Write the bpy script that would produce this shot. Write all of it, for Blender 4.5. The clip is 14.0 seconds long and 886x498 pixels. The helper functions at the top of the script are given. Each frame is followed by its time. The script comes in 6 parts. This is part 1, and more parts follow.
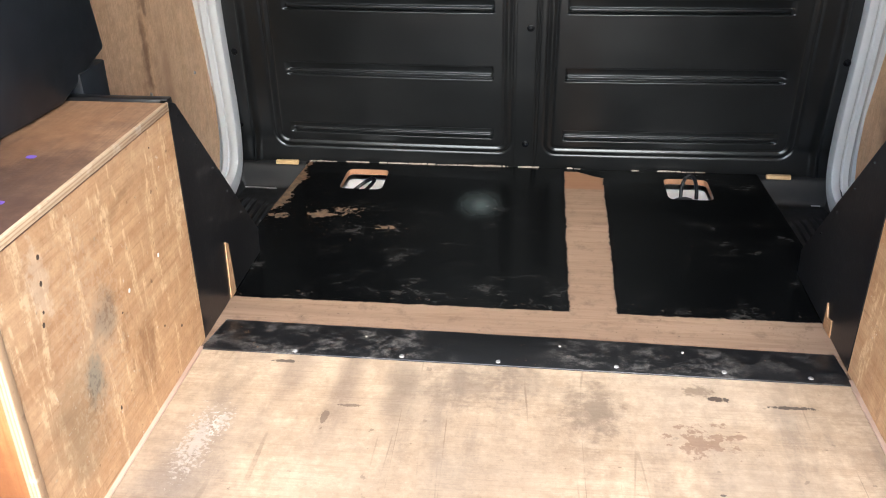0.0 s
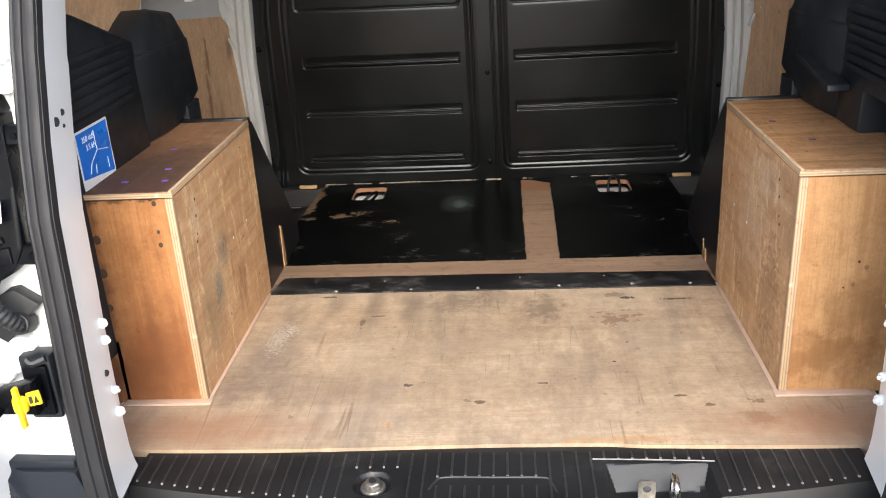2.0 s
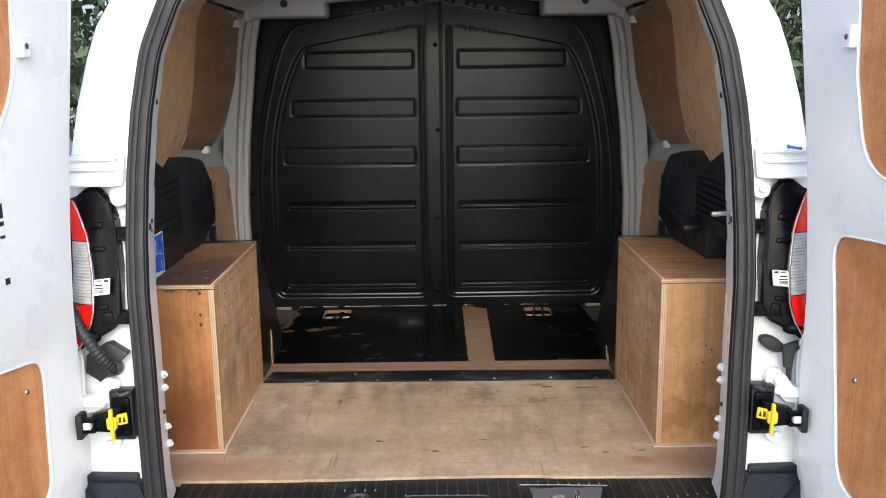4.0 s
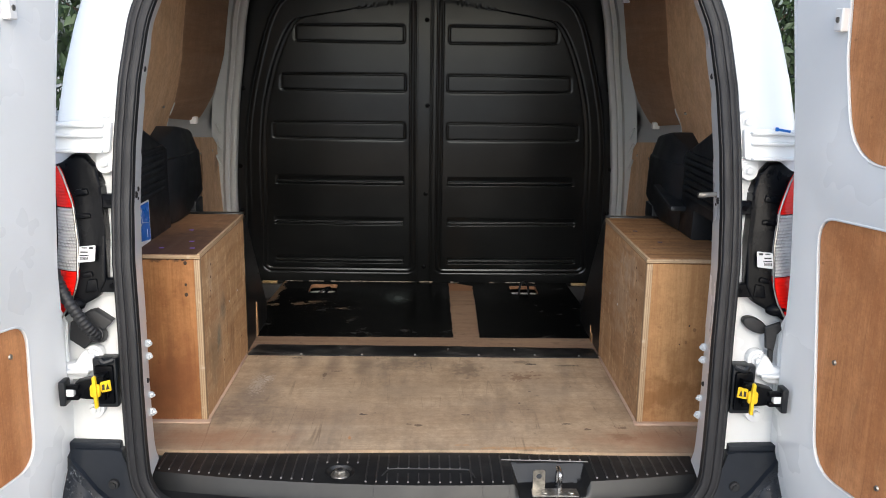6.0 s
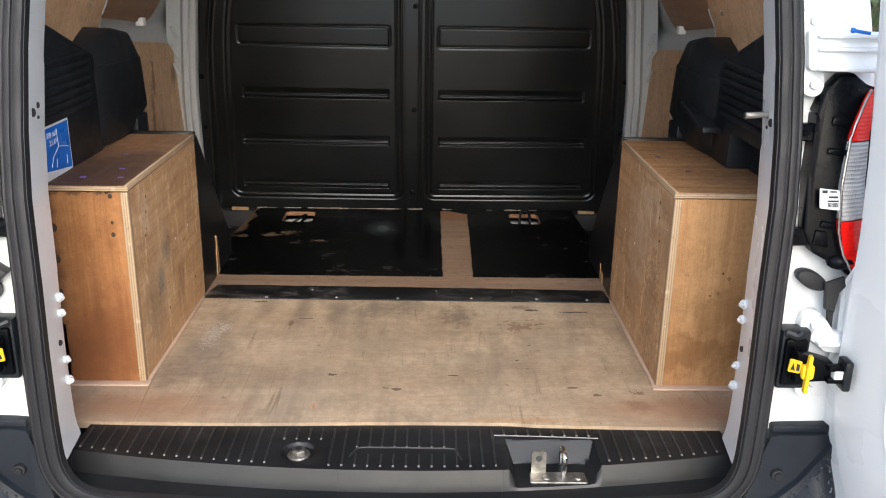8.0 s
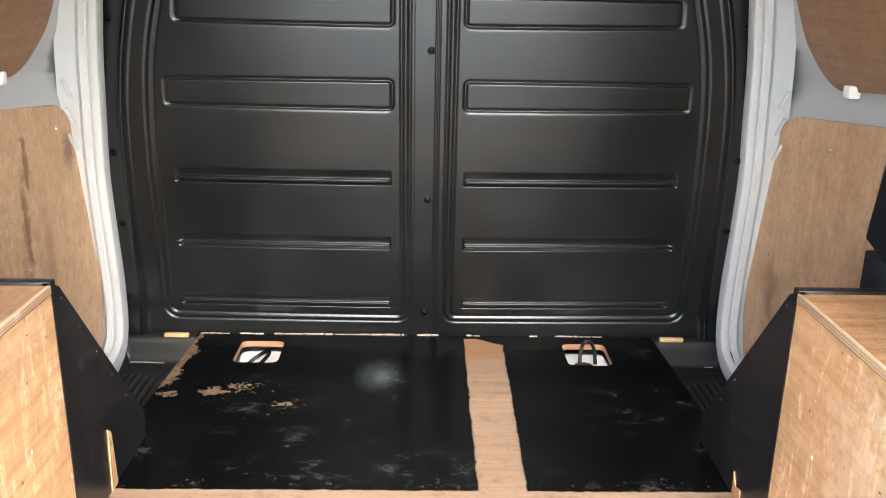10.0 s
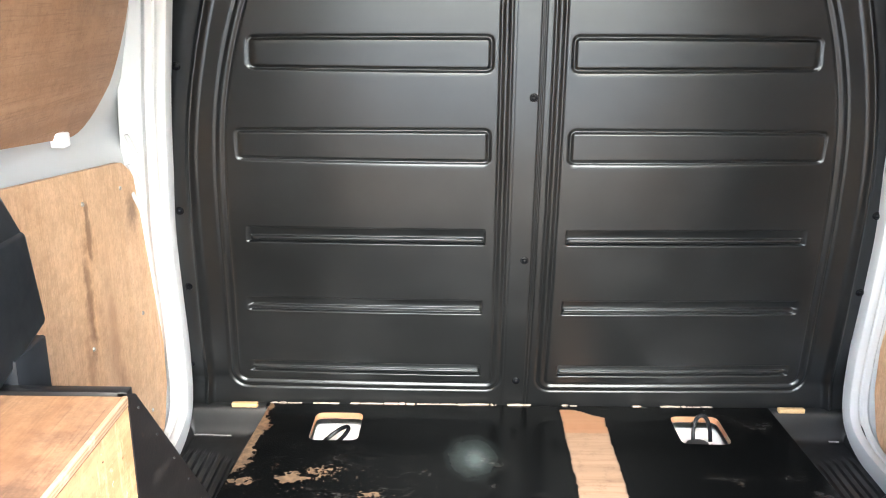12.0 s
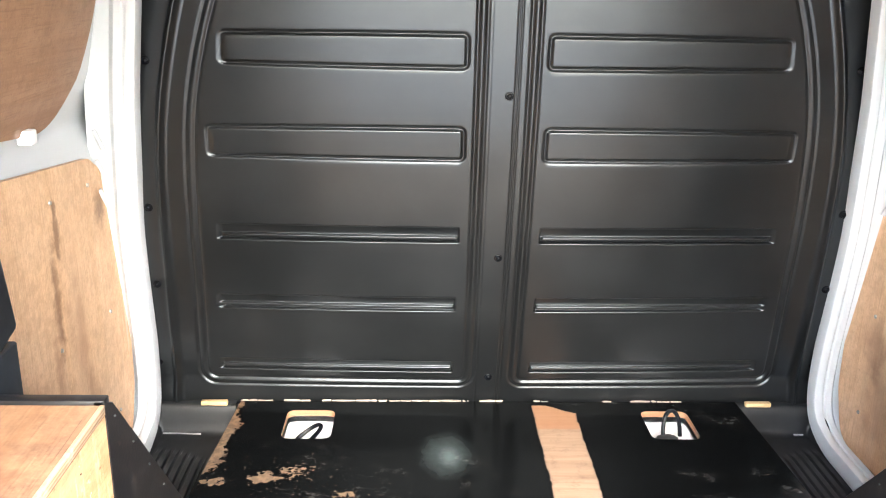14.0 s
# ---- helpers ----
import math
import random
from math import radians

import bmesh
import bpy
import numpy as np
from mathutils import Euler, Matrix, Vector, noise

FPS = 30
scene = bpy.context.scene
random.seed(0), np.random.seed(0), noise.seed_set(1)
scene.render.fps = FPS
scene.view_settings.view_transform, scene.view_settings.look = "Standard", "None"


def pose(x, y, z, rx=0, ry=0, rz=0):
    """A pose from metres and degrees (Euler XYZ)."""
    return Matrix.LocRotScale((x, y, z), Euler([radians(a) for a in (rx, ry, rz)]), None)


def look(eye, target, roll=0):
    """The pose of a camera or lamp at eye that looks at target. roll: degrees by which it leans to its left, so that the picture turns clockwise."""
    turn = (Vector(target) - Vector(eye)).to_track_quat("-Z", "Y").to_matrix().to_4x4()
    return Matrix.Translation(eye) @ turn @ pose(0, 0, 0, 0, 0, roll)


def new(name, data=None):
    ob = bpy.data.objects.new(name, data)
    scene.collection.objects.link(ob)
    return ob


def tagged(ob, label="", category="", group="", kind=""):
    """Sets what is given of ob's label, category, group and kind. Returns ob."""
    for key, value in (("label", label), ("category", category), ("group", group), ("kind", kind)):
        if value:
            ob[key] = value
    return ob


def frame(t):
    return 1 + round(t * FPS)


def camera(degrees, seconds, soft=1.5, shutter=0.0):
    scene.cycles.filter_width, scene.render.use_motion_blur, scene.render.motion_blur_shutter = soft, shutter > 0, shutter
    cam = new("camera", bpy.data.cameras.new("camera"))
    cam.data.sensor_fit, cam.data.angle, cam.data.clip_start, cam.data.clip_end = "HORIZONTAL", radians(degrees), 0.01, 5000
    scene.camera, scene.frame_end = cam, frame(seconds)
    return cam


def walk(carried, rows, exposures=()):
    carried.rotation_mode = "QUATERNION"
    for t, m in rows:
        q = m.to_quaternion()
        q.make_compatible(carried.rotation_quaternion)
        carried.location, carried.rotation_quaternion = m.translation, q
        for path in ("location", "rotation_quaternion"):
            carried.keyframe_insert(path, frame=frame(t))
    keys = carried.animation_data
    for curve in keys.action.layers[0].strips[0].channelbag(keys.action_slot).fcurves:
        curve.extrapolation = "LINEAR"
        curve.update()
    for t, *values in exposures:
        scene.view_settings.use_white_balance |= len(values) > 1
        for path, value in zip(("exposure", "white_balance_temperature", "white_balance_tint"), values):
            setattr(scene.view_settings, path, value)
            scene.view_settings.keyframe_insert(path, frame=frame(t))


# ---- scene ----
import functools

cam = camera(53.9, 14.0, soft=1.0)
PATH = [
    (0, (0.018, -0.662, 1.34), (-0.182, 1.099, 0.413), -0.7),
    (0.5, (0.144, -0.75, 1.33), (-0.008, 1.019, 0.41), -1.6),
    (1, (0.131, -0.848, 1.345), (-0.03, 0.921, 0.426), -2.7),
    (1.5, (0.048, -1.062, 1.346), (-0.119, 0.718, 0.45), -3.4),
    (2, (0.048, -1.318, 1.38), (-0.104, 0.528, 0.627), -3.4),
    (2.5, (0.101, -1.574, 1.365), (-0.018, 0.29, 0.65), -3.1),
    (3, (0.044, -1.756, 1.37), (0.005, 0.113, 0.658), -2.1),
    (3.5, (0.006, -1.878, 1.379), (-0.003, 0.011, 0.722), -1.5),
    (3.7, (0.003, -1.882, 1.416), (0.004, 0.04, 0.86), -1.1),
    (4.75, (0.002, -1.887, 1.418), (0.022, 0.07, 1.19), -0.2),
    (5.8, (0.001, -1.888, 1.409), (0.042, 0.075, 1.029), 0.8),
    (6, (0.002, -1.886, 1.409), (0.042, 0.062, 0.96), 0.8),
    (6.5, (-0.004, -1.889, 1.39), (0.04, 0.034, 0.844), 0.8),
    (7, (-0.016, -1.881, 1.384), (0.03, 0.025, 0.78), 0.8),
    (7.5, (-0.003, -1.767, 1.363), (0.041, 0.134, 0.743), 0.8),
    (7.9, (0.039, -1.578, 1.365), (0.082, 0.319, 0.734), 0.8),
    (8, (0.045, -1.536, 1.362), (0.082, 0.359, 0.722), 1.0),
    (8.2, (0.033, -1.454, 1.337), (0.079, 0.435, 0.681), 1.5),
    (8.3, (0.028, -1.399, 1.33), (0.068, 0.478, 0.64), 1.4),
    (8.5, (0.008, -1.292, 1.321), (0.034, 0.578, 0.613), 1.4),
    (8.8, (-0.01, -1.143, 1.363), (0.024, 0.733, 0.669), 0.9),
    (9, (-0.009, -1.051, 1.364), (0.036, 0.825, 0.674), 1.0),
    (9.2, (0.001, -0.951, 1.359), (0.048, 0.939, 0.706), 1.1),
    (11.3, (-0.052, -0.405, 1.383), (-0.05, 1.511, 0.81), 0.2),
    (11.5, (-0.068, -0.407, 1.392), (-0.092, 1.511, 0.827), -0.2),
    (12, (-0.129, -0.415, 1.401), (-0.16, 1.5, 0.826), 0.2),
    (12.5, (-0.132, -0.431, 1.393), (-0.196, 1.486, 0.824), 0.2),
    (13, (-0.145, -0.451, 1.406), (-0.238, 1.46, 0.821), -0.3),
    (13.5, (-0.162, -0.399, 1.417), (-0.238, 1.505, 0.81), -0.0),
    (14, (-0.157, -0.402, 1.421), (-0.094, 1.502, 0.815), 1.1),
]
EXPOSURES = [(0.0, 2.32, 5500, 6), (0.5, 2.02, 5500, 6), (1.0, 1.77, 5500, 6), (1.5, 1.82, 5660, 6), (2.0, 1.59, 5940, 7), (2.5, 1.0, 5860, 7), (3.5, 0.98, 5860, 7), (6.0, 0.66, 5860, 7), (7.0, 0.76, 5860, 7), (8.0, 1.01, 5860, 7), (8.5, 1.5, 5600, 6), (9.0, 1.92, 5560, 6), (9.2, 2.12, 5600, 6), (11.3, 3.65, 5830, 6), (12.0, 3.67, 5630, 5), (12.5, 3.6, 5730, 6), (13.0, 3.69, 5480, 4), (14.0, 3.76, 5680, 6)]
walk(cam, [(t, look(eye, target, roll)) for t, eye, target, roll in PATH], EXPOSURES)

# ---- light: an overcast sky over an open car park ----
world = bpy.data.worlds.new("overcast_sky")
scene.world = world
world.use_nodes = True
wn = world.node_tree
sky = wn.nodes.new("ShaderNodeTexSky")
sky.sky_type = "NISHITA"
sky.sun_disc = False
sky.sun_elevation, sky.sun_rotation = radians(34), radians(172)
sky.dust_density, sky.air_density = 4.0, 1.0
wn.nodes["Background"].inputs[1].default_value = 0.15
wn.links.new(sky.outputs[0], wn.nodes["Background"].inputs[0])
sun_data = bpy.data.lights.new("sun", "SUN")
sun_data.energy, sun_data.angle, sun_data.color = 0.95, radians(150), (1.0, 0.98, 0.96)
sun = new("sun", sun_data)
sun.matrix_world = look((0.7, -4.6, 6.4), (0, 0, 0.5))


# ---- material kit ----
class Kit:
    """A node material with a few shorthands."""

    def __init__(self, name):
        self.m = bpy.data.materials.new(name)
        self.m.use_nodes = True
        self.t = self.m.node_tree
        self.b = self.t.nodes["Principled BSDF"]
        self.pos = self.t.nodes.new("ShaderNodeNewGeometry").outputs["Position"]

    def put(self, socket, value):
        if hasattr(value, "links"):
            self.t.links.new(value, socket)
        else:
            socket.default_value = value

    def node(self, kind, out, **ins):
        n = self.t.nodes.new(kind)
        for k, v in ins.items():
            self.put(n.inputs[k], v)
        return n.outputs[out]

    def move(self, scale=(1, 1, 1), shift=(0, 0, 0), turn=(0, 0, 0), vec=None):
        return self.node("ShaderNodeMapping", 0, Vector=vec or self.pos, Scale=scale, Location=shift, Rotation=turn)

    def noise(self, scale, detail=4, rough=0.55, vec=None, warp=0.0):
        return self.node("ShaderNodeTexNoise", 0, Vector=vec or self.pos, Scale=scale, Detail=detail, Roughness=rough, Distortion=warp)

    def calc(self, op, a, b=0.0, c=0.0):
        n = self.t.nodes.new("ShaderNodeMath")
        n.operation = op
        n.use_clamp = False
        for s, v in zip(n.inputs, (a, b, c)):
            self.put(s, v)
        return n.outputs[0]

    def step(self, v, lo, hi, a=0.0, b=1.0):
        n = self.t.nodes.new("ShaderNodeMapRange")
        n.interpolation_type = "SMOOTHSTEP"
        for s, w in zip(n.inputs, (v, lo, hi, a, b)):
            self.put(s, w)
        return n.outputs[0]

    def mix(self, f, a, b, mode="MIX"):
        n = self.t.nodes.new("ShaderNodeMix")
        n.data_type, n.blend_type = "RGBA", mode
        self.put(n.inputs[0], f)
        self.put(n.inputs[6], (*a, 1) if isinstance(a, tuple) and len(a) == 3 else a)
        self.put(n.inputs[7], (*b, 1) if isinstance(b, tuple) and len(b) == 3 else b)
        return n.outputs[2]

    def xyz(self, vec=None):
        n = self.t.nodes.new("ShaderNodeSeparateXYZ")
        self.put(n.inputs[0], vec or self.pos)
        return n.outputs

    def random(self):
        return self.t.nodes.new("ShaderNodeObjectInfo").outputs["Random"]

    def blot(self, x, y, z, rx, ry, rz, ragged=0.5, scale=60, soft=0.15):
        """1 inside an uneven blot about a point, 0 outside."""
        v = self.move((1 / rx, 1 / ry, 1 / rz), (-x / rx, -y / ry, -z / rz))
        n = self.t.nodes.new("ShaderNodeVectorMath")
        n.operation = "LENGTH"
        self.put(n.inputs[0], v)
        d = self.calc("ADD", n.outputs[1 if n.outputs[1].enabled else 0], self.calc("MULTIPLY", self.calc("SUBTRACT", self.noise(scale, 5, 0.65), 0.5), ragged * 4))
        return self.step(d, 0.95 - soft, 0.95 + soft, 1.0, 0.0)

    def done(self, color=None, rough=0.5, metal=0.0, bump=None, strength=0.3, depth=0.002, **more):
        if color is not None:
            self.put(self.b.inputs["Base Color"], (*color, 1) if isinstance(color, tuple) and len(color) == 3 else color)
        self.put(self.b.inputs["Roughness"], rough)
        self.put(self.b.inputs["Metallic"], metal)
        for k, v in more.items():
            self.put(self.b.inputs[k.replace("_", " ")], v)
        if bump is not None:
            n = self.t.nodes.new("ShaderNodeBump")
            n.inputs["Strength"].default_value, n.inputs["Distance"].default_value = strength, depth
            self.put(n.inputs["Height"], bump)
            self.t.links.new(n.outputs[0], self.b.inputs["Normal"])
        return self.m


def grain_of(k, along, fine=1.0):
    """Two scales of wood grain that run along x, y or z."""
    s = {"x": (0.06, 1, 1), "y": (1, 0.06, 1), "z": (1, 1, 0.06)}[along]
    g = k.noise(90 * fine, 6, 0.65, k.move(s), 0.6)
    b = k.noise(9 * fine, 4, 0.55, k.move(s, (3, 1, 2)), 1.2)
    return g, b


def plywood(name, along, pale, mid, dark, dirt=0.5, rough=0.6, grey=0.0, marks=(), cloud=0.35, streak=None, figured=1.0, scuffs=0.0, lines=0.0, flecks=0.0, spec=0.3):
    """Plywood: cloudy colour, stretched figure, fine pores, smudges, flecks and blots."""
    k = Kit(name)
    g, b = grain_of(k, along)
    c = k.mix(k.step(b, 0.3, 0.7), pale, mid)
    c = k.mix(k.calc("MULTIPLY", k.step(k.noise(4.2, 6, 0.6, k.move((1, 1, 1), (1, 5, 9)), 0.8), 0.38, 0.72), cloud), c, dark)
    s = {"x": (0.035, 1, 1), "y": (1, 0.035, 1), "z": (1, 1, 0.035)}[along]
    pores = k.noise(330, 3, 0.6, k.move(s, (5, 5, 5)))
    c = k.mix(k.calc("MULTIPLY", k.step(pores, 0.50, 0.70), 0.34), c, tuple(0.7 * v for v in dark))
    mottle = k.calc("ADD", k.calc("MULTIPLY", k.noise(60, 5, 0.7), 0.6), k.calc("MULTIPLY", k.noise(17, 5, 0.7, k.move((1, 1, 1), (8, 8, 1))), 0.6))
    c = k.mix(k.step(mottle, 0.44, 0.78, 0.0, 0.42 + 0.25 * (1 - figured)), c, tuple(0.75 * v for v in dark))
    speck = k.noise(190, 4, 0.7, k.move((1, 1, 1), (6, 2, 7)))
    c = k.mix(k.step(speck, 0.52, 0.74, 0.0, 0.4), c, tuple(0.7 * v for v in dark))
    c = k.mix(k.step(speck, 0.46, 0.28, 0.0, 0.3), c, tuple(min(0.8, 1.15 * v) for v in pale))
    c = k.mix(k.calc("MULTIPLY", k.step(g, 0.42, 0.78), 0.45), c, dark)
    figure = k.noise(30, 5, 0.6, k.move(s, (4, 7, 1)), 1.0)
    c = k.mix(k.calc("MULTIPLY", k.step(figure, 0.48, 0.66), 0.42 * figured), c, dark)
    c = k.mix(k.calc("MULTIPLY", k.step(figure, 0.46, 0.30), 0.28 * figured), c, tuple(min(0.8, 1.12 * v) for v in pale))
    worn = k.calc("MULTIPLY", k.step(k.noise(23, 6, 0.7, k.move((1, 1, 1), (3, 3, 8))), 0.55, 0.74), 0.35 * dirt)
    c = k.mix(worn, c, tuple(min(0.8, 1.35 * v + 0.05) for v in pale))
    smudge = k.calc("MULTIPLY", k.step(k.noise(5.5, 6, 0.66, k.move((1, 1, 1), (7, 3, 5))), 0.46, 0.80), dirt * 0.8)
    c = k.mix(smudge, c, tuple(0.45 * v + 0.02 for v in dark))
    if streak:
        d = k.calc("MULTIPLY", k.step(k.noise(6.5, 6, 0.66, k.move(streak, (2, 6, 4))), 0.44, 0.74), k.step(k.noise(2.6, 3, 0.5, k.move((1, 1, 1), (9, 2, 2))), 0.36, 0.66))
        c = k.mix(k.calc("MULTIPLY", d, 0.62), c, (0.13, 0.10, 0.08))
    if scuffs:
        rub = k.noise(11, 5, 0.6, k.move((1, 5.0, 0.8), (3, 2, 6), (radians(35), 0, 0)), 0.4)
        rub = k.calc("MULTIPLY", k.step(rub, 0.54, 0.64), k.step(k.noise(70, 5, 0.75), 0.40, 0.60))
        c = k.mix(k.calc("MULTIPLY", rub, scuffs), c, tuple(min(0.75, 1.2 * v + 0.04) for v in pale))
        c = k.mix(k.calc("MULTIPLY", k.step(k.noise(9, 6, 0.7, k.move((1, 2.5, 0.7), (1, 8, 2), (radians(-30), 0, 0))), 0.58, 0.68), 0.7 * scuffs), c, tuple(0.6 * v for v in dark))
    fleck = k.calc("MULTIPLY", k.step(k.noise(46, 3, 0.5, k.move((1, 1, 1), (2, 9, 1))), 0.70, 0.75), dirt)
    c = k.mix(fleck, c, tuple(0.3 * v for v in dark))
    if grey:
        c = k.mix(k.calc("MULTIPLY", k.step(k.noise(3.0, 5, 0.6), 0.4, 0.7), grey), c, (0.42, 0.36, 0.29))
    for turn, shift, hide in ((0.5, 3.0, 0.50), (-0.9, 7.0, 0.54), (1.5, 11.0, 0.52)) if lines else ():
        n = k.noise(13, 2, 0.4, k.move((1, 0.05, 0.4) if along != "z" else (1, 0.4, 0.06), (shift, shift, 1), (turn if along == "y" else 0, 0, turn if along == "x" else 0)), 0.15)
        thin = k.step(k.calc("ABSOLUTE", k.calc("SUBTRACT", n, 0.5)), 0.002, 0.006, 1.0, 0.0)
        c = k.mix(k.calc("MULTIPLY", k.calc("MULTIPLY", thin, k.step(k.noise(5, 4, 0.6, k.move((1, 1, 1), (shift, 2, 4))), hide, hide + 0.14)), lines), c, tuple(0.4 * v for v in dark))
    if flecks:
        spots = k.step(k.noise(105, 3, 0.55, k.move((1, 1, 1), (12, 4, 6))), 0.685, 0.715)
        c = k.mix(k.calc("MULTIPLY", k.calc("MULTIPLY", spots, k.step(k.noise(7, 3, 0.6, k.move((1, 1, 1), (1, 14, 3))), 0.42, 0.60)), flecks), c, (0.70, 0.60, 0.47))
        spots = k.step(k.noise(80, 3, 0.55, k.move((1, 1, 1), (2, 9, 16))), 0.70, 0.73)
        c = k.mix(k.calc("MULTIPLY", k.calc("MULTIPLY", spots, k.step(k.noise(6, 3, 0.6, k.move((1, 1, 1), (5, 5, 13))), 0.44, 0.60)), flecks), c, tuple(0.35 * v for v in dark))
    for spot, tint, force in marks:
        c = k.mix(k.calc("MULTIPLY", k.blot(*spot), force), c, tint)
    h = k.calc("ADD", k.calc("MULTIPLY", g, 0.5), k.calc("ADD", k.noise(240, 2), k.calc("MULTIPLY", pores, 0.8)))
    return k.done(c, k.step(b, 0.3, 0.7, rough - 0.06, rough + 0.1), bump=h, strength=0.22, depth=0.0012, Specular_IOR_Level=spec)


def moulding(name, color, rough=0.45, grain=900, bumpy=0.12, dust=0.0, spec=0.5, vary=1.0):
    """Moulded plastic or rubber with a fine leather grain."""
    k = Kit(name)
    n = k.noise(6, 4, 0.6)
    c = k.mix(k.step(n, 0.35, 0.7), color, tuple(min(1, 1.35 * v + 0.004) for v in color))
    if dust:
        c = k.mix(k.calc("MULTIPLY", k.step(k.noise(14, 6, 0.7), 0.55, 0.8), dust), c, (0.22, 0.2, 0.18))
    return k.done(c, k.step(k.noise(17, 4, 0.6), 0.3, 0.7, rough - 0.05 * vary, rough + 0.08 * vary), bump=k.noise(grain, 2), strength=bumpy, depth=0.0006, Specular_IOR_Level=spec)


def enamel(name, color, rough=0.28):
    """Sprayed body paint with faint film dirt."""
    k = Kit(name)
    n = k.noise(7, 6, 0.65)
    c = k.mix(k.calc("MULTIPLY", k.step(n, 0.45, 0.85), 0.14), color, tuple(0.72 * v for v in color))
    return k.done(c, k.step(k.noise(3, 4), 0.3, 0.7, rough - 0.05, rough + 0.1), bump=k.noise(160, 2), strength=0.03, depth=0.0005, Coat_Weight=0.35, Coat_Roughness=0.12)


def metal_of(name, color, rough):
    k = Kit(name)
    n = k.noise(60, 4)
    return k.done(k.mix(k.step(n, 0.4, 0.7), color, tuple(0.6 * v for v in color)), k.step(n, 0.3, 0.7, rough - 0.08, rough + 0.12), 1.0, k.noise(300, 2), 0.08, 0.0005)


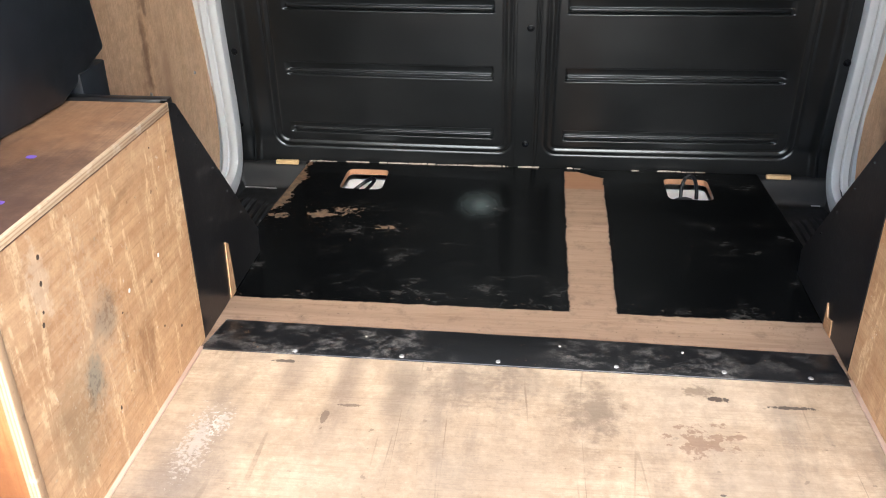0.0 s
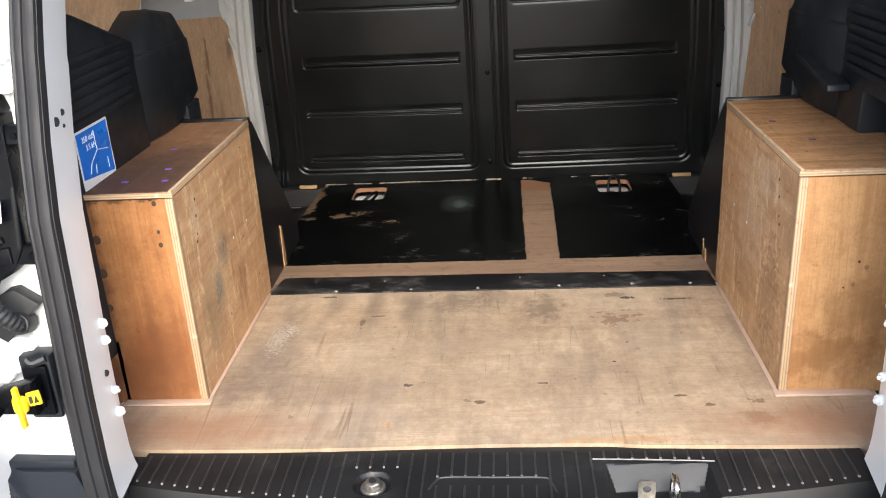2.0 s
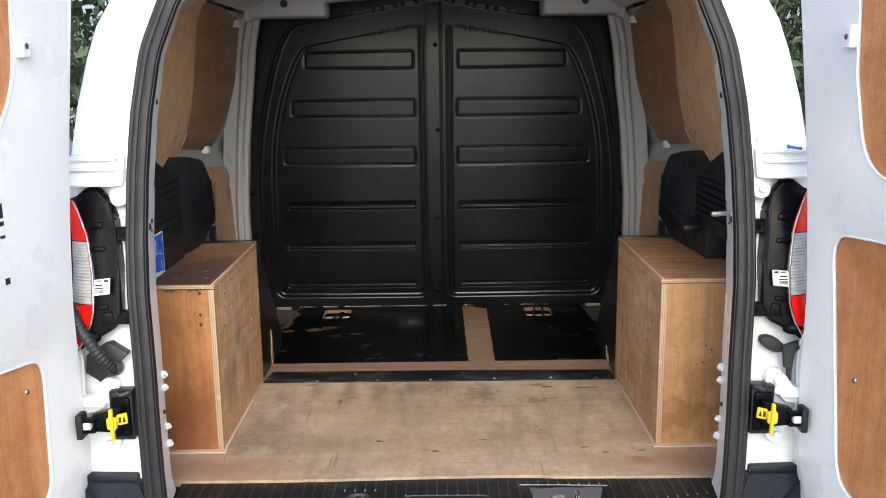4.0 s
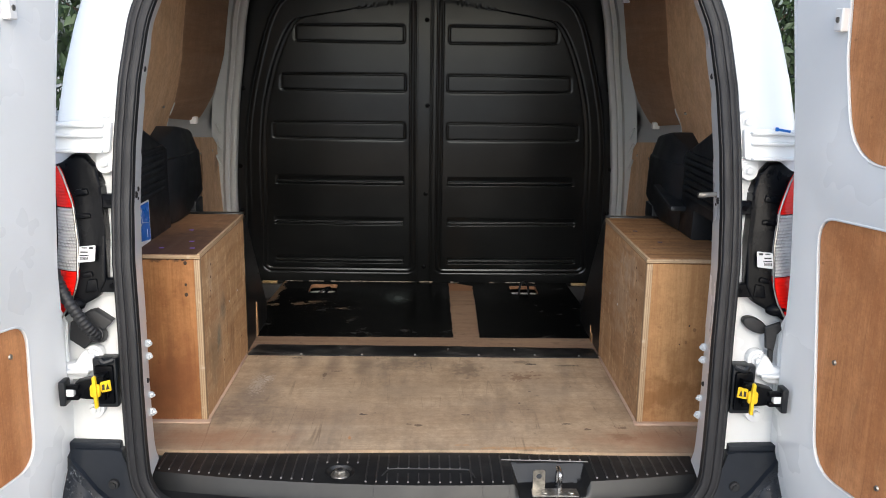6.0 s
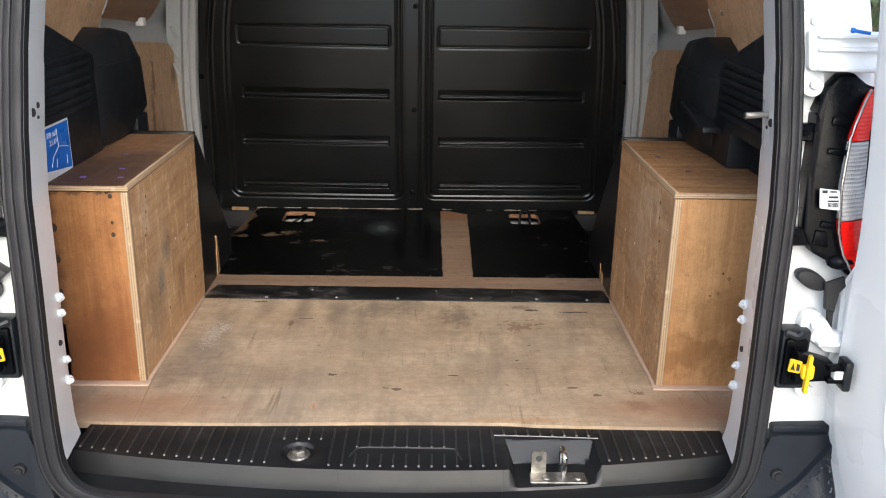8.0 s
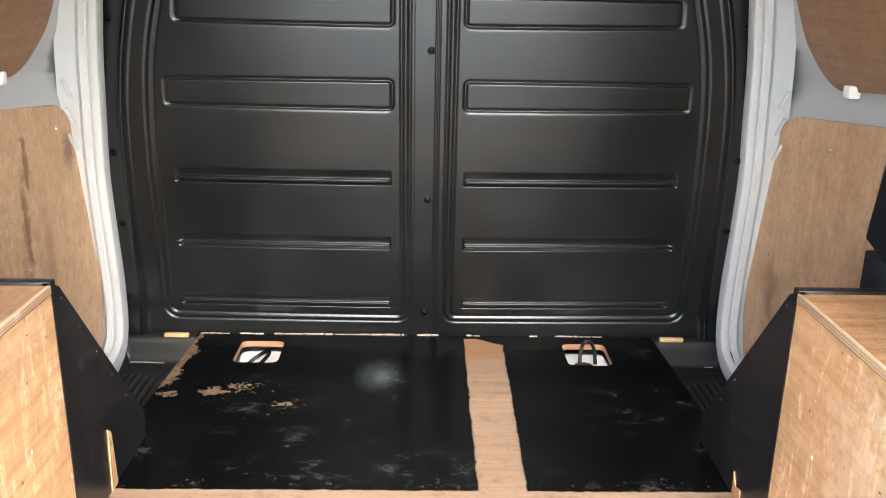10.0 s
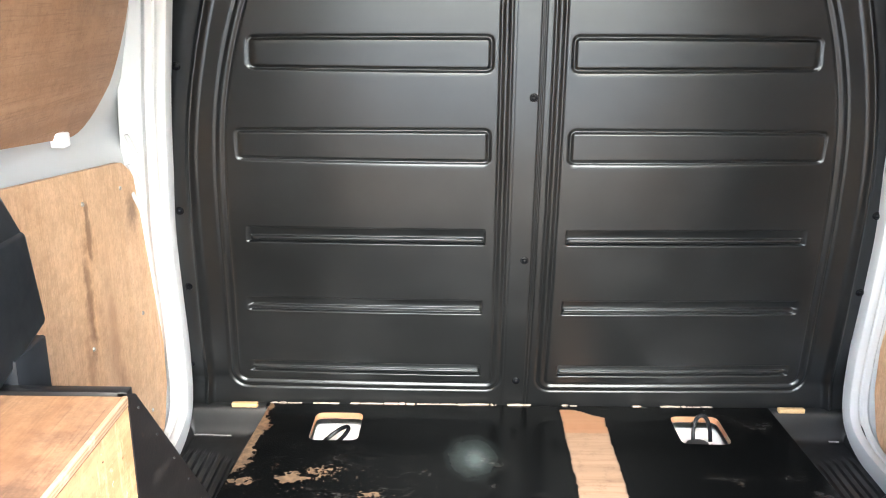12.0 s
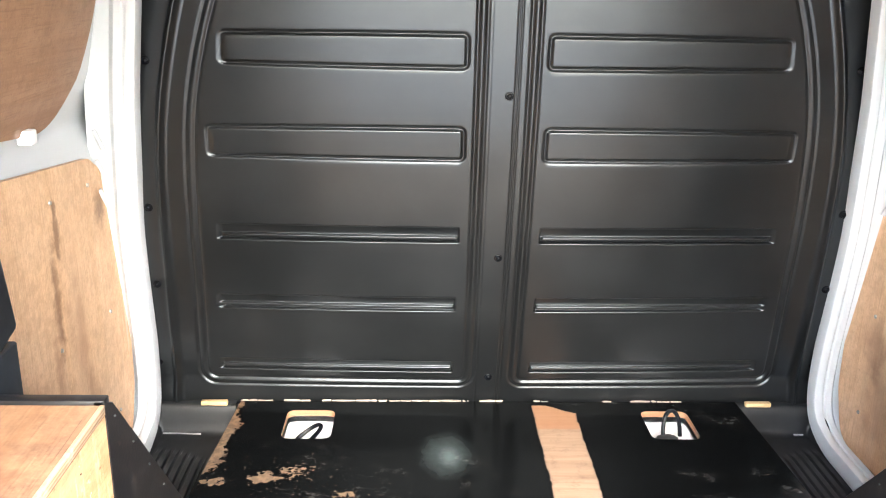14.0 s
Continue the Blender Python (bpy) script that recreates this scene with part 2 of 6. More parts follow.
PLY_FLOOR = plywood("worn_floor_ply", "x", (0.58, 0.445, 0.305), (0.49, 0.365, 0.245), (0.35, 0.245, 0.155), 0.5, 0.62, 0.3, cloud=0.35, figured=0.3, streak=(2.2, 0.40, 1.0), lines=0.5, marks=(
    ((-0.143, 0.043, 0.56, 0.009, 0.005, 0.05, 0.9, 130), (0.06, 0.045, 0.04), 0.85),
    ((0.262, 0.295, 0.56, 0.035, 0.022, 0.05, 2.0, 60, 0.4), (0.15, 0.075, 0.045), 0.6),
    ((0.296, 0.387, 0.56, 0.016, 0.006, 0.05, 0.6, 110), (0.05, 0.035, 0.03), 0.9),
    ((0.27, 0.405, 0.56, 0.02, 0.012, 0.05, 1.0, 90, 0.5), (0.13, 0.09, 0.06), 0.6),
    ((0.395, 0.377, 0.56, 0.03, 0.004, 0.05, 0.7, 120), (0.04, 0.03, 0.025), 0.85),
    ((0.115, 0.345, 0.56, 0.035, 0.050, 0.05, 0.9, 45, 0.7), (0.11, 0.08, 0.06), 0.62),
    ((-0.07, 0.39, 0.56, 0.055, 0.05, 0.05, 0.8, 45, 0.8), (0.13, 0.10, 0.08), 0.55),
    ((0.02, 0.40, 0.56, 0.03, 0.05, 0.05, 0.8, 45, 0.8), (0.14, 0.11, 0.09), 0.4),
    ((-0.165, 0.37, 0.56, 0.022, 0.075, 0.05, 0.5, 30, 0.8), (0.12, 0.09, 0.07), 0.6),
    ((-0.245, 0.37, 0.56, 0.018, 0.08, 0.05, 0.5, 30, 0.8), (0.14, 0.10, 0.08), 0.5),
    ((-0.33, 0.40, 0.56, 0.020, 0.06, 0.05, 0.5, 30, 0.8), (0.14, 0.10, 0.08), 0.45),
    ((0.20, 0.10, 0.56, 0.10, 0.05, 0.05, 0.7, 22, 0.9), (0.20, 0.15, 0.11), 0.4),
    ((-0.02, 0.18, 0.56, 0.10, 0.09, 0.05, 0.7, 18, 0.9), (0.24, 0.18, 0.13), 0.32),
    ((-0.28, 0.03, 0.56, 0.09, 0.06, 0.05, 0.7, 22, 0.9), (0.20, 0.14, 0.10), 0.4),
    ((-0.42, 0.15, 0.56, 0.05, 0.10, 0.05, 0.45, 22, 0.9), (0.15, 0.125, 0.11), 0.6),
    ((-0.46, 0.05, 0.56, 0.06, 0.05, 0.05, 0.45, 22, 0.9), (0.14, 0.10, 0.08), 0.55),
    ((-0.425, 0.23, 0.56, 0.016, 0.045, 0.05, 1.9, 170, 0.35), (0.72, 0.66, 0.60), 0.26),
    ((-0.405, 0.27, 0.56, 0.010, 0.02, 0.05, 1.9, 170, 0.35), (0.72, 0.66, 0.60), 0.26),
    ((-0.263, 0.295, 0.56, 0.005, 0.018, 0.05, 0.7, 110), (0.12, 0.08, 0.055), 0.7),
    ((-0.23, 0.325, 0.56, 0.018, 0.003, 0.05, 0.7, 110), (0.10, 0.065, 0.045), 0.7),
    ((-0.36, 0.425, 0.56, 0.02, 0.004, 0.05, 0.9, 110), (0.04, 0.03, 0.025), 0.8),
    ((-0.012, -0.017, 0.56, 0.010, 0.007, 0.05, 0.5, 90), (0.11, 0.075, 0.05), 0.85),
    ((0.10, 0.043, 0.56, 0.010, 0.003, 0.05, 0.8, 120), (0.06, 0.045, 0.04), 0.8),
    ((0.236, 0.116, 0.56, 0.004, 0.003, 0.05, 0.4, 120), (0.04, 0.03, 0.025), 0.9),
    ((0.27, 0.19, 0.56, 0.004, 0.003, 0.05, 0.4, 120), (0.04, 0.03, 0.025), 0.9),
    ((0.33, 0.20, 0.56, 0.07, 0.06, 0.05, 0.5, 25, 0.9), (0.26, 0.20, 0.15), 0.4),
    ((-0.163, -0.085, 0.56, 0.003, 0.010, 0.05, 0.8, 130), (0.48, 0.20, 0.06), 0.7),
    ((0.335, -0.005, 0.56, 0.010, 0.004, 0.05, 0.6, 100), (0.07, 0.05, 0.035), 0.8),
    ((0.378, -0.034, 0.56, 0.009, 0.005, 0.05, 0.7, 120), (0.10, 0.06, 0.04), 0.8),
    ((0.46, -0.024, 0.56, 0.014, 0.007, 0.05, 1.4, 130, 0.4), (0.13, 0.08, 0.05), 0.7),
    ((0.45, -0.075, 0.56, 0.025, 0.02, 0.05, 0.9, 60, 0.5), (0.16, 0.09, 0.05), 0.6),
    ((0.225, -0.132, 0.56, 0.09, 0.006, 0.05, 1.2, 90, 0.4), (0.50, 0.26, 0.10), 0.5),
    ((0.09, -0.118, 0.56, 0.014, 0.005, 0.05, 0.9, 60, 0.4), (0.50, 0.26, 0.10), 0.55),
    ((-0.50, -0.09, 0.56, 0.16, 0.05, 0.05, 0.5, 30, 0.9), (0.30, 0.15, 0.085), 0.7),
    ((0.54, -0.09, 0.56, 0.14, 0.05, 0.05, 0.5, 30, 0.9), (0.30, 0.15, 0.085), 0.75)))
PLY_SIDE = plywood("scuffed_box_side_ply", "y", (0.64, 0.425, 0.235), (0.56, 0.342, 0.175), (0.38, 0.19, 0.082), 0.65, 0.6, 0.12, cloud=0.45, scuffs=0.75, lines=0.35, flecks=0.8, marks=(
    ((-0.50, 0.150, 0.715, 0.05, 0.020, 0.030, 0.5, 40, 0.6), (0.10, 0.135, 0.125), 0.75),
    ((-0.50, 0.20, 0.77, 0.05, 0.03, 0.03, 0.5, 40, 0.7), (0.13, 0.12, 0.10), 0.6),
    ((-0.50, 0.10, 0.68, 0.05, 0.05, 0.06, 0.6, 30, 0.8), (0.20, 0.14, 0.08), 0.55),
    ((-0.50, 0.09, 0.88, 0.05, 0.02, 0.04, 1.1, 60, 0.3), (0.62, 0.52, 0.40), 0.3),
    ((-0.50, 0.17, 0.76, 0.05, 0.05, 0.10, 1.9, 110, 0.25), (0.60, 0.48, 0.34), 0.22),
    ((0.50, 0.24, 0.80, 0.05, 0.10, 0.09, 1.3, 34, 0.5), (0.60, 0.49, 0.37), 0.32),
    ((0.50, 0.17, 0.90, 0.05, 0.08, 0.03, 1.3, 34, 0.5), (0.60, 0.49, 0.37), 0.3),
    ((0.50, 0.10, 0.70, 0.05, 0.05, 0.08, 1.6, 70, 0.3), (0.16, 0.09, 0.05), 0.4)))
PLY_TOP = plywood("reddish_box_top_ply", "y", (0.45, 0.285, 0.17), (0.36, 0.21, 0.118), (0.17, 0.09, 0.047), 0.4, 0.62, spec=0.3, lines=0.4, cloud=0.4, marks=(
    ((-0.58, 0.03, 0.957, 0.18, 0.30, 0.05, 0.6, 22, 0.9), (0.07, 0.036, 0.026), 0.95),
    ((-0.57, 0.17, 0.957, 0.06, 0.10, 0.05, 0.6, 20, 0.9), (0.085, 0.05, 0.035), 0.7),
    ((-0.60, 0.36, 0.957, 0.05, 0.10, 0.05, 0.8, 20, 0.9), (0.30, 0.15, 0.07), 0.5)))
PLY_FRONT = plywood("amber_box_front_ply", "z", (0.57, 0.285, 0.112), (0.46, 0.205, 0.074), (0.23, 0.09, 0.033), 0.45, 0.45, cloud=0.7, marks=(
    ((-0.60, 0.0, 0.62, 0.08, 0.05, 0.09, 0.5, 14, 0.9), (0.10, 0.042, 0.020), 0.8),
    ((-0.55, 0.0, 0.66, 0.10, 0.05, 0.12, 0.6, 12, 0.9), (0.26, 0.10, 0.04), 0.6),
    ((-0.655, 0.0, 0.80, 0.018, 0.05, 0.20, 0.9, 30, 0.6), (0.09, 0.045, 0.025), 0.75),
    ((-0.60, 0.0, 0.948, 0.08, 0.05, 0.008, 1.2, 60, 0.5), (0.06, 0.035, 0.022), 0.8),
    ((-0.575, 0.0, 0.72, 0.010, 0.05, 0.10, 0.8, 35, 0.7), (0.17, 0.07, 0.03), 0.5)))
PLY_GOLD = plywood("golden_box_front_ply", "z", (0.58, 0.345, 0.165), (0.50, 0.275, 0.122), (0.33, 0.16, 0.062), 0.3, 0.42, cloud=0.35, marks=(
    ((0.56, 0.0, 0.63, 0.10, 0.05, 0.035, 1.2, 22, 0.6), (0.24, 0.11, 0.04), 0.65),
    ((0.62, 0.0, 0.71, 0.05, 0.05, 0.05, 1.2, 22, 0.6), (0.26, 0.13, 0.05), 0.55),
    ((0.618, 0.0, 0.79, 0.004, 0.05, 0.005, 0.4, 90), (0.20, 0.10, 0.05), 0.7),
    ((0.60, 0.0, 0.76, 0.003, 0.05, 0.004, 0.4, 90), (0.20, 0.10, 0.05), 0.7)))
PLY_TOP_GOLD = plywood("golden_box_top_ply", "x", (0.48, 0.285, 0.14), (0.39, 0.21, 0.095), (0.17, 0.08, 0.038), 0.7, 0.7, spec=0.15, lines=0.4, cloud=0.55)
PLY_WALL = plywood("wall_lining_ply", "z", (0.73, 0.50, 0.31), (0.68, 0.45, 0.268), (0.49, 0.30, 0.165), 0.2, 0.5, cloud=0.3, figured=0.4, marks=(
    ((-0.722, 0.898, 0.88, 0.05, 0.010, 0.07, 0.7, 40, 0.6), (0.22, 0.11, 0.055), 0.6),
    ((-0.722, 0.880, 0.80, 0.05, 0.012, 0.06, 0.8, 40, 0.7), (0.26, 0.13, 0.065), 0.5),
    ((-0.722, 0.945, 0.84, 0.05, 0.012, 0.05, 0.8, 40, 0.8), (0.26, 0.14, 0.075), 0.4),
    ((-0.722, 1.00, 0.70, 0.05, 0.02, 0.05, 0.8, 40, 0.8), (0.27, 0.15, 0.08), 0.45),
    ((-0.722, 1.197, 0.80, 0.05, 0.006, 0.11, 0.3, 40, 0.4), (0.72, 0.52, 0.42), 0.6),
    ((-0.722, 0.925, 1.02, 0.05, 0.010, 0.05, 0.8, 40, 0.5), (0.16, 0.08, 0.04), 0.7),
    ((-0.722, 0.905, 0.93, 0.05, 0.012, 0.08, 0.8, 40, 0.6), (0.18, 0.09, 0.045), 0.6),
    ((-0.722, 1.12, 1.01, 0.05, 0.022, 0.03, 0.6, 40, 0.7), (0.12, 0.065, 0.04), 0.7),
    ((-0.722, 0.98, 0.80, 0.05, 0.02, 0.14, 0.9, 30, 0.8), (0.25, 0.13, 0.07), 0.5),
    ((0.722, 1.05, 0.66, 0.05, 0.05, 0.10, 0.9, 30, 0.8), (0.22, 0.13, 0.08), 0.5),
    ((0.722, 1.10, 0.75, 0.05, 0.03, 0.05, 0.9, 30, 0.8), (0.22, 0.13, 0.08), 0.5)))
PLY_HIGH = plywood("brown_lining_ply", "y", (0.40, 0.245, 0.145), (0.35, 0.205, 0.12), (0.25, 0.14, 0.075), 0.15, 0.5)
PLY_DOOR = plywood("orange_door_ply", "z", (0.72, 0.35, 0.155), (0.62, 0.28, 0.112), (0.40, 0.155, 0.058), 0.35, 0.45, cloud=0.7, lines=0.3)
PLY_EDGE = plywood("pale_ply_edge", "y", (0.60, 0.47, 0.31), (0.5, 0.36, 0.22), (0.35, 0.22, 0.12), 0.5, 0.7)


def laminate(name, axis):
    """A cut plywood edge with its layers showing."""
    k = Kit(name)
    v = k.calc("ADD", k.xyz()[axis], k.calc("MULTIPLY", k.noise(25, 3), 0.0016))
    band = k.step(k.calc("SINE", k.calc("MULTIPLY", v, 2 * math.pi / 0.0043)), -0.1, 0.7)
    c = k.mix(band, (0.48, 0.355, 0.225), (0.35, 0.23, 0.13))
    c = k.mix(k.step(k.noise(60, 5, 0.7), 0.55, 0.72, 0.0, 0.6), c, (0.20, 0.12, 0.07))
    c = k.mix(k.step(k.noise(28, 4, 0.6, k.move((1, 1, 1), (4, 4, 4))), 0.60, 0.70, 0.0, 0.5), c, (0.64, 0.55, 0.42))
    return k.done(c, 0.7, bump=k.noise(140, 4, 0.7), strength=0.4, depth=0.002)


EDGE_UP, EDGE_FLAT = laminate("upright_ply_edge", 0), laminate("level_ply_edge", 2)
PINE = plywood("raw_pine", "x", (0.60, 0.44, 0.25), (0.52, 0.36, 0.18), (0.38, 0.24, 0.11), 0.2, 0.6)
CAULK = moulding("pinkish_sealant", (0.47, 0.335, 0.25), 0.5, 300, 0.3)
FILLER = moulding("pale_filler", (0.27, 0.225, 0.19), 0.6, 200, 0.3, dust=0.6)


F_TOP = 0.56


def painted_floor():
    """Plywood under black paint with a bare strip, ragged edges, worn patches and a painted reflection."""
    k = Kit("black_painted_floor")
    g, b = grain_of(k, "x")
    wood = k.mix(k.step(b, 0.3, 0.7), (0.31, 0.212, 0.146), (0.24, 0.16, 0.108))
    wood = k.mix(k.calc("MULTIPLY", k.step(g, 0.42, 0.75), 0.55), wood, (0.17, 0.10, 0.06))
    wood = k.mix(k.step(k.noise(38, 6, 0.7), 0.5, 0.72, 0.0, 0.6), wood, (0.14, 0.09, 0.06))
    x, y, z = k.xyz()
    rag = k.calc("MULTIPLY", k.calc("SUBTRACT", k.noise(42, 5, 0.7), 0.5), 0.013)
    xr, yr = k.calc("ADD", x, rag), k.calc("ADD", y, rag)
    front = k.step(yr, 0.608, 0.612)
    lo = k.step(xr, 0.086, 0.090, 1.0, 0.0)
    hi = k.step(k.calc("ADD", xr, k.calc("MULTIPLY", k.calc("SUBTRACT", y, 0.61), -0.012)), 0.165, 0.169)
    end = k.step(k.calc("ADD", k.calc("ADD", y, k.calc("MULTIPLY", rag, 1.0)), k.calc("MULTIPLY", k.calc("MAXIMUM", k.calc("SUBTRACT", x, 0.118), 0.0), 0.6)), 1.226, 1.231)
    wood = k.mix(k.calc("MULTIPLY", k.step(yr, 1.128, 1.134), 0.75), wood, (0.27, 0.135, 0.07))
    side = k.calc("MAXIMUM", k.calc("MAXIMUM", lo, hi), end)
    wear = k.calc("MAXIMUM", k.blot(-0.425, 0.955, 0.56, 0.024, 0.015, 0.05, 0.95, 70), k.blot(-0.27, 0.905, 0.56, 0.014, 0.008, 0.05, 2.2, 110))
    wear = k.calc("MAXIMUM", wear, k.blot(-0.536, 1.12, 0.56, 0.030, 0.14, 0.05, 0.6, 26))
    wear = k.calc("MAXIMUM", wear, k.blot(-0.51, 0.943, 0.56, 0.020, 0.010, 0.05, 1.3, 80))
    wear = k.calc("MAXIMUM", wear, k.blot(-0.37, 0.975, 0.56, 0.018, 0.012, 0.05, 2.4, 110))
    wear = k.calc("MAXIMUM", wear, k.calc("MULTIPLY", k.step(k.noise(120, 5, 0.75), 0.63, 0.68), k.calc("MAXIMUM", k.blot(-0.38, 0.93, 0.56, 0.16, 0.07, 0.05, 0.8, 20, 0.6), k.step(y, 0.665, 0.605))))
    wood = k.mix(k.calc("MULTIPLY", wear, 0.85), wood, k.mix(k.step(k.noise(75, 5, 0.7), 0.4, 0.6), (0.14, 0.095, 0.058), (0.06, 0.043, 0.03)))
    paint = k.calc("MULTIPLY", k.calc("MULTIPLY", front, side), k.calc("SUBTRACT", 1.0, wear))
    paint = k.calc("MULTIPLY", paint, k.step(z, F_TOP - 0.0015, F_TOP - 0.0005))
    fine = k.step(k.noise(21, 10, 0.8, k.move((0.7, 1, 1))), 0.50, 0.72)
    near = k.calc("MAXIMUM", k.calc("MAXIMUM", k.step(y, 0.80, 0.62), k.blot(-0.36, 0.93, 0.56, 0.24, 0.12, 0.05, 0.7, 9, 0.7)), k.step(k.noise(3.2, 3, 0.5, k.move((1, 1, 1), (4, 4, 4))), 0.50, 0.68))
    dust = k.calc("MULTIPLY", fine, k.calc("MULTIPLY", near, k.step(k.noise(8, 4, 0.6, k.move((1, 1, 1), (9, 1, 4))), 0.38, 0.62)))
    black = k.mix(k.calc("MULTIPLY", dust, 0.5), (0.0018, 0.002, 0.0022), (0.125, 0.118, 0.11))
    # pale bluish spot: a light reflection painted into the floor's colour
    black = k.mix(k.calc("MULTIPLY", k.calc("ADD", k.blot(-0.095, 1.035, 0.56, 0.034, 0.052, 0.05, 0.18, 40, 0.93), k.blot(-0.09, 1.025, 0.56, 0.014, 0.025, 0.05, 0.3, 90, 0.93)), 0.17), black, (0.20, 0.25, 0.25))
    gloss = k.calc("ADD", k.calc("MULTIPLY", dust, 0.25), 0.22)
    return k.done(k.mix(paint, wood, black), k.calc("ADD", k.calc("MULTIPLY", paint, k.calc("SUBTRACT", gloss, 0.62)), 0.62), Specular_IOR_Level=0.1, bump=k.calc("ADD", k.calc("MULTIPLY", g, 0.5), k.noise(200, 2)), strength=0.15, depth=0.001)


def painted_black(name, chip=0.3, wood=(0.42, 0.25, 0.13), rough=0.32):
    k = Kit(name)
    chips = k.calc("MULTIPLY", k.step(k.noise(70, 5, 0.7), 0.64, 0.68), k.step(k.noise(7, 3), 0.45, 0.65))
    scuff = k.calc("MULTIPLY", k.step(k.noise(40, 10, 0.82, k.move((0.7, 1, 1))), 0.47, 0.66), k.calc("MULTIPLY", k.step(k.noise(5, 3, 0.5, k.move((1, 1, 1), (6, 1, 3))), 0.42, 0.62), chip))
    c = k.mix(scuff, (0.009, 0.009, 0.010), (0.30, 0.28, 0.26))
    c = k.mix(k.calc("MULTIPLY", chips, chip), c, wood)
    return k.done(c, k.calc("ADD", k.calc("MULTIPLY", scuff, 0.3), rough), bump=k.noise(150, 4), strength=0.15, depth=0.001)


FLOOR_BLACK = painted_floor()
BLACK_BOARD = painted_black("black_painted_board", 0.12)
BLACK_STRIP = painted_black("scuffed_black_strip", 0.5)
BULK = moulding("black_bulkhead_plastic", (0.0054, 0.0059, 0.0063), 0.29, 500, 0.03, spec=0.58, vary=0.25)
BULK.node_tree.nodes["Principled BSDF"].inputs["Specular Tint"].default_value = (0.87, 0.94, 1.0, 1)
TRIM_BLACK = moulding("black_trim_plastic", (0.0085, 0.0105, 0.0135), 0.42, 600, 0.15, spec=0.40)
SILL_BLACK = moulding("dusty_sill_plastic", (0.0105, 0.0108, 0.0115), 0.48, 600, 0.15, 0.14, spec=0.22)
# lighter copy of the sill plastic: sky light on its slopes put into colour
SILL_FACE = moulding("sky_lit_sill_face", (0.018, 0.019, 0.020), 0.38, 500, 0.06, spec=0.55)
# paler than the tread: light caught by raised ribs put into the colour
RIB = moulding("lit_sill_rib", (0.020, 0.020, 0.021), 0.45, 200, 0.2, 0.3)
BUMPER = moulding("grey_black_bumper_plastic", (0.0085, 0.0115, 0.0175), 0.44, 500, 0.15, spec=0.32)
RUBBER = moulding("black_rubber", (0.010, 0.0105, 0.012), 0.5, 400, 0.1)
SEAL = moulding("wet_seal_rubber", (0.0125, 0.0130, 0.0155), 0.5, 120, 0.12, spec=0.36)
STEP_BLACK = moulding("side_step_plastic", (0.0085, 0.009, 0.0095), 0.45, 600, 0.15, spec=0.4)
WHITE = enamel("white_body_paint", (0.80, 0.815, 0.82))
# body white, its colour darkened to hold back the light on the posts
WHITE_IN = enamel("dimmed_white_inner_paint", (0.50, 0.525, 0.54), 0.4)
PLASTIC_WHITE = moulding("white_clip_plastic", (0.78, 0.77, 0.75), 0.4, 200, 0.05)
STEEL = metal_of("worn_zinc_steel", (0.46, 0.44, 0.40), 0.45)
CHROME = metal_of("bright_steel", (0.75, 0.75, 0.74), 0.2)
YELLOW = moulding("yellow_plastic", (0.75, 0.50, 0.01), 0.35, 300, 0.05)
PAPER = moulding("white_label_paper", (0.62, 0.62, 0.62), 0.55, 300, 0.05)
INK = moulding("black_print", (0.02, 0.02, 0.022), 0.5, 300, 0.02)
BLUE = moulding("blue_sticker_film", (0.012, 0.13, 0.52), 0.3, 200, 0.02)
PURPLE = moulding("purple_marker", (0.13, 0.07, 0.38), 0.5, 200, 0.02)
DARK_INK = moulding("dark_marker", (0.05, 0.03, 0.08), 0.5, 200, 0.02)
PALE_TIP = moulding("pale_plastic_tip", (0.22, 0.215, 0.21), 0.5, 200, 0.1)
GLOSS_BLACK = moulding("glossy_lamp_housing", (0.0016, 0.0021, 0.0034), 0.26, 60, 0.35, spec=0.10)


def lens(name, color, facets=0.0, spec=0.5):
    k = Kit(name)
    x, y, z = k.xyz()
    w = k.calc("SINE", k.calc("MULTIPLY", z, 1050))
    v = k.calc("SINE", k.calc("MULTIPLY", k.calc("ADD", x, y), 1500))
    line = k.calc("MULTIPLY", k.calc("MAXIMUM", k.step(w, 0.4, 0.95), k.calc("MULTIPLY", k.step(v, 0.3, 0.95), 0.7)), k.step(k.noise(40, 3), 0.36, 0.6))
    c = k.mix(k.calc("MULTIPLY", line, facets), color, tuple(0.35 * c for c in color))
    return k.done(k.mix(k.step(k.noise(22, 3), 0.4, 0.7, 0.0, 0.4), c, tuple(0.75 * c for c in color)), 0.12, bump=w, strength=0.1 + 0.4 * facets, depth=0.001, Coat_Weight=0.2, Coat_Roughness=0.05, Specular_IOR_Level=spec)


RED_LENS = lens("red_lens", (0.85, 0.010, 0.005), 0.25, 0.25)
CLEAR_LENS = lens("clear_lens", (0.52, 0.51, 0.50), 0.85)
REFLECTOR = lens("red_reflector", (0.80, 0.010, 0.006), 0.0, 0.12)


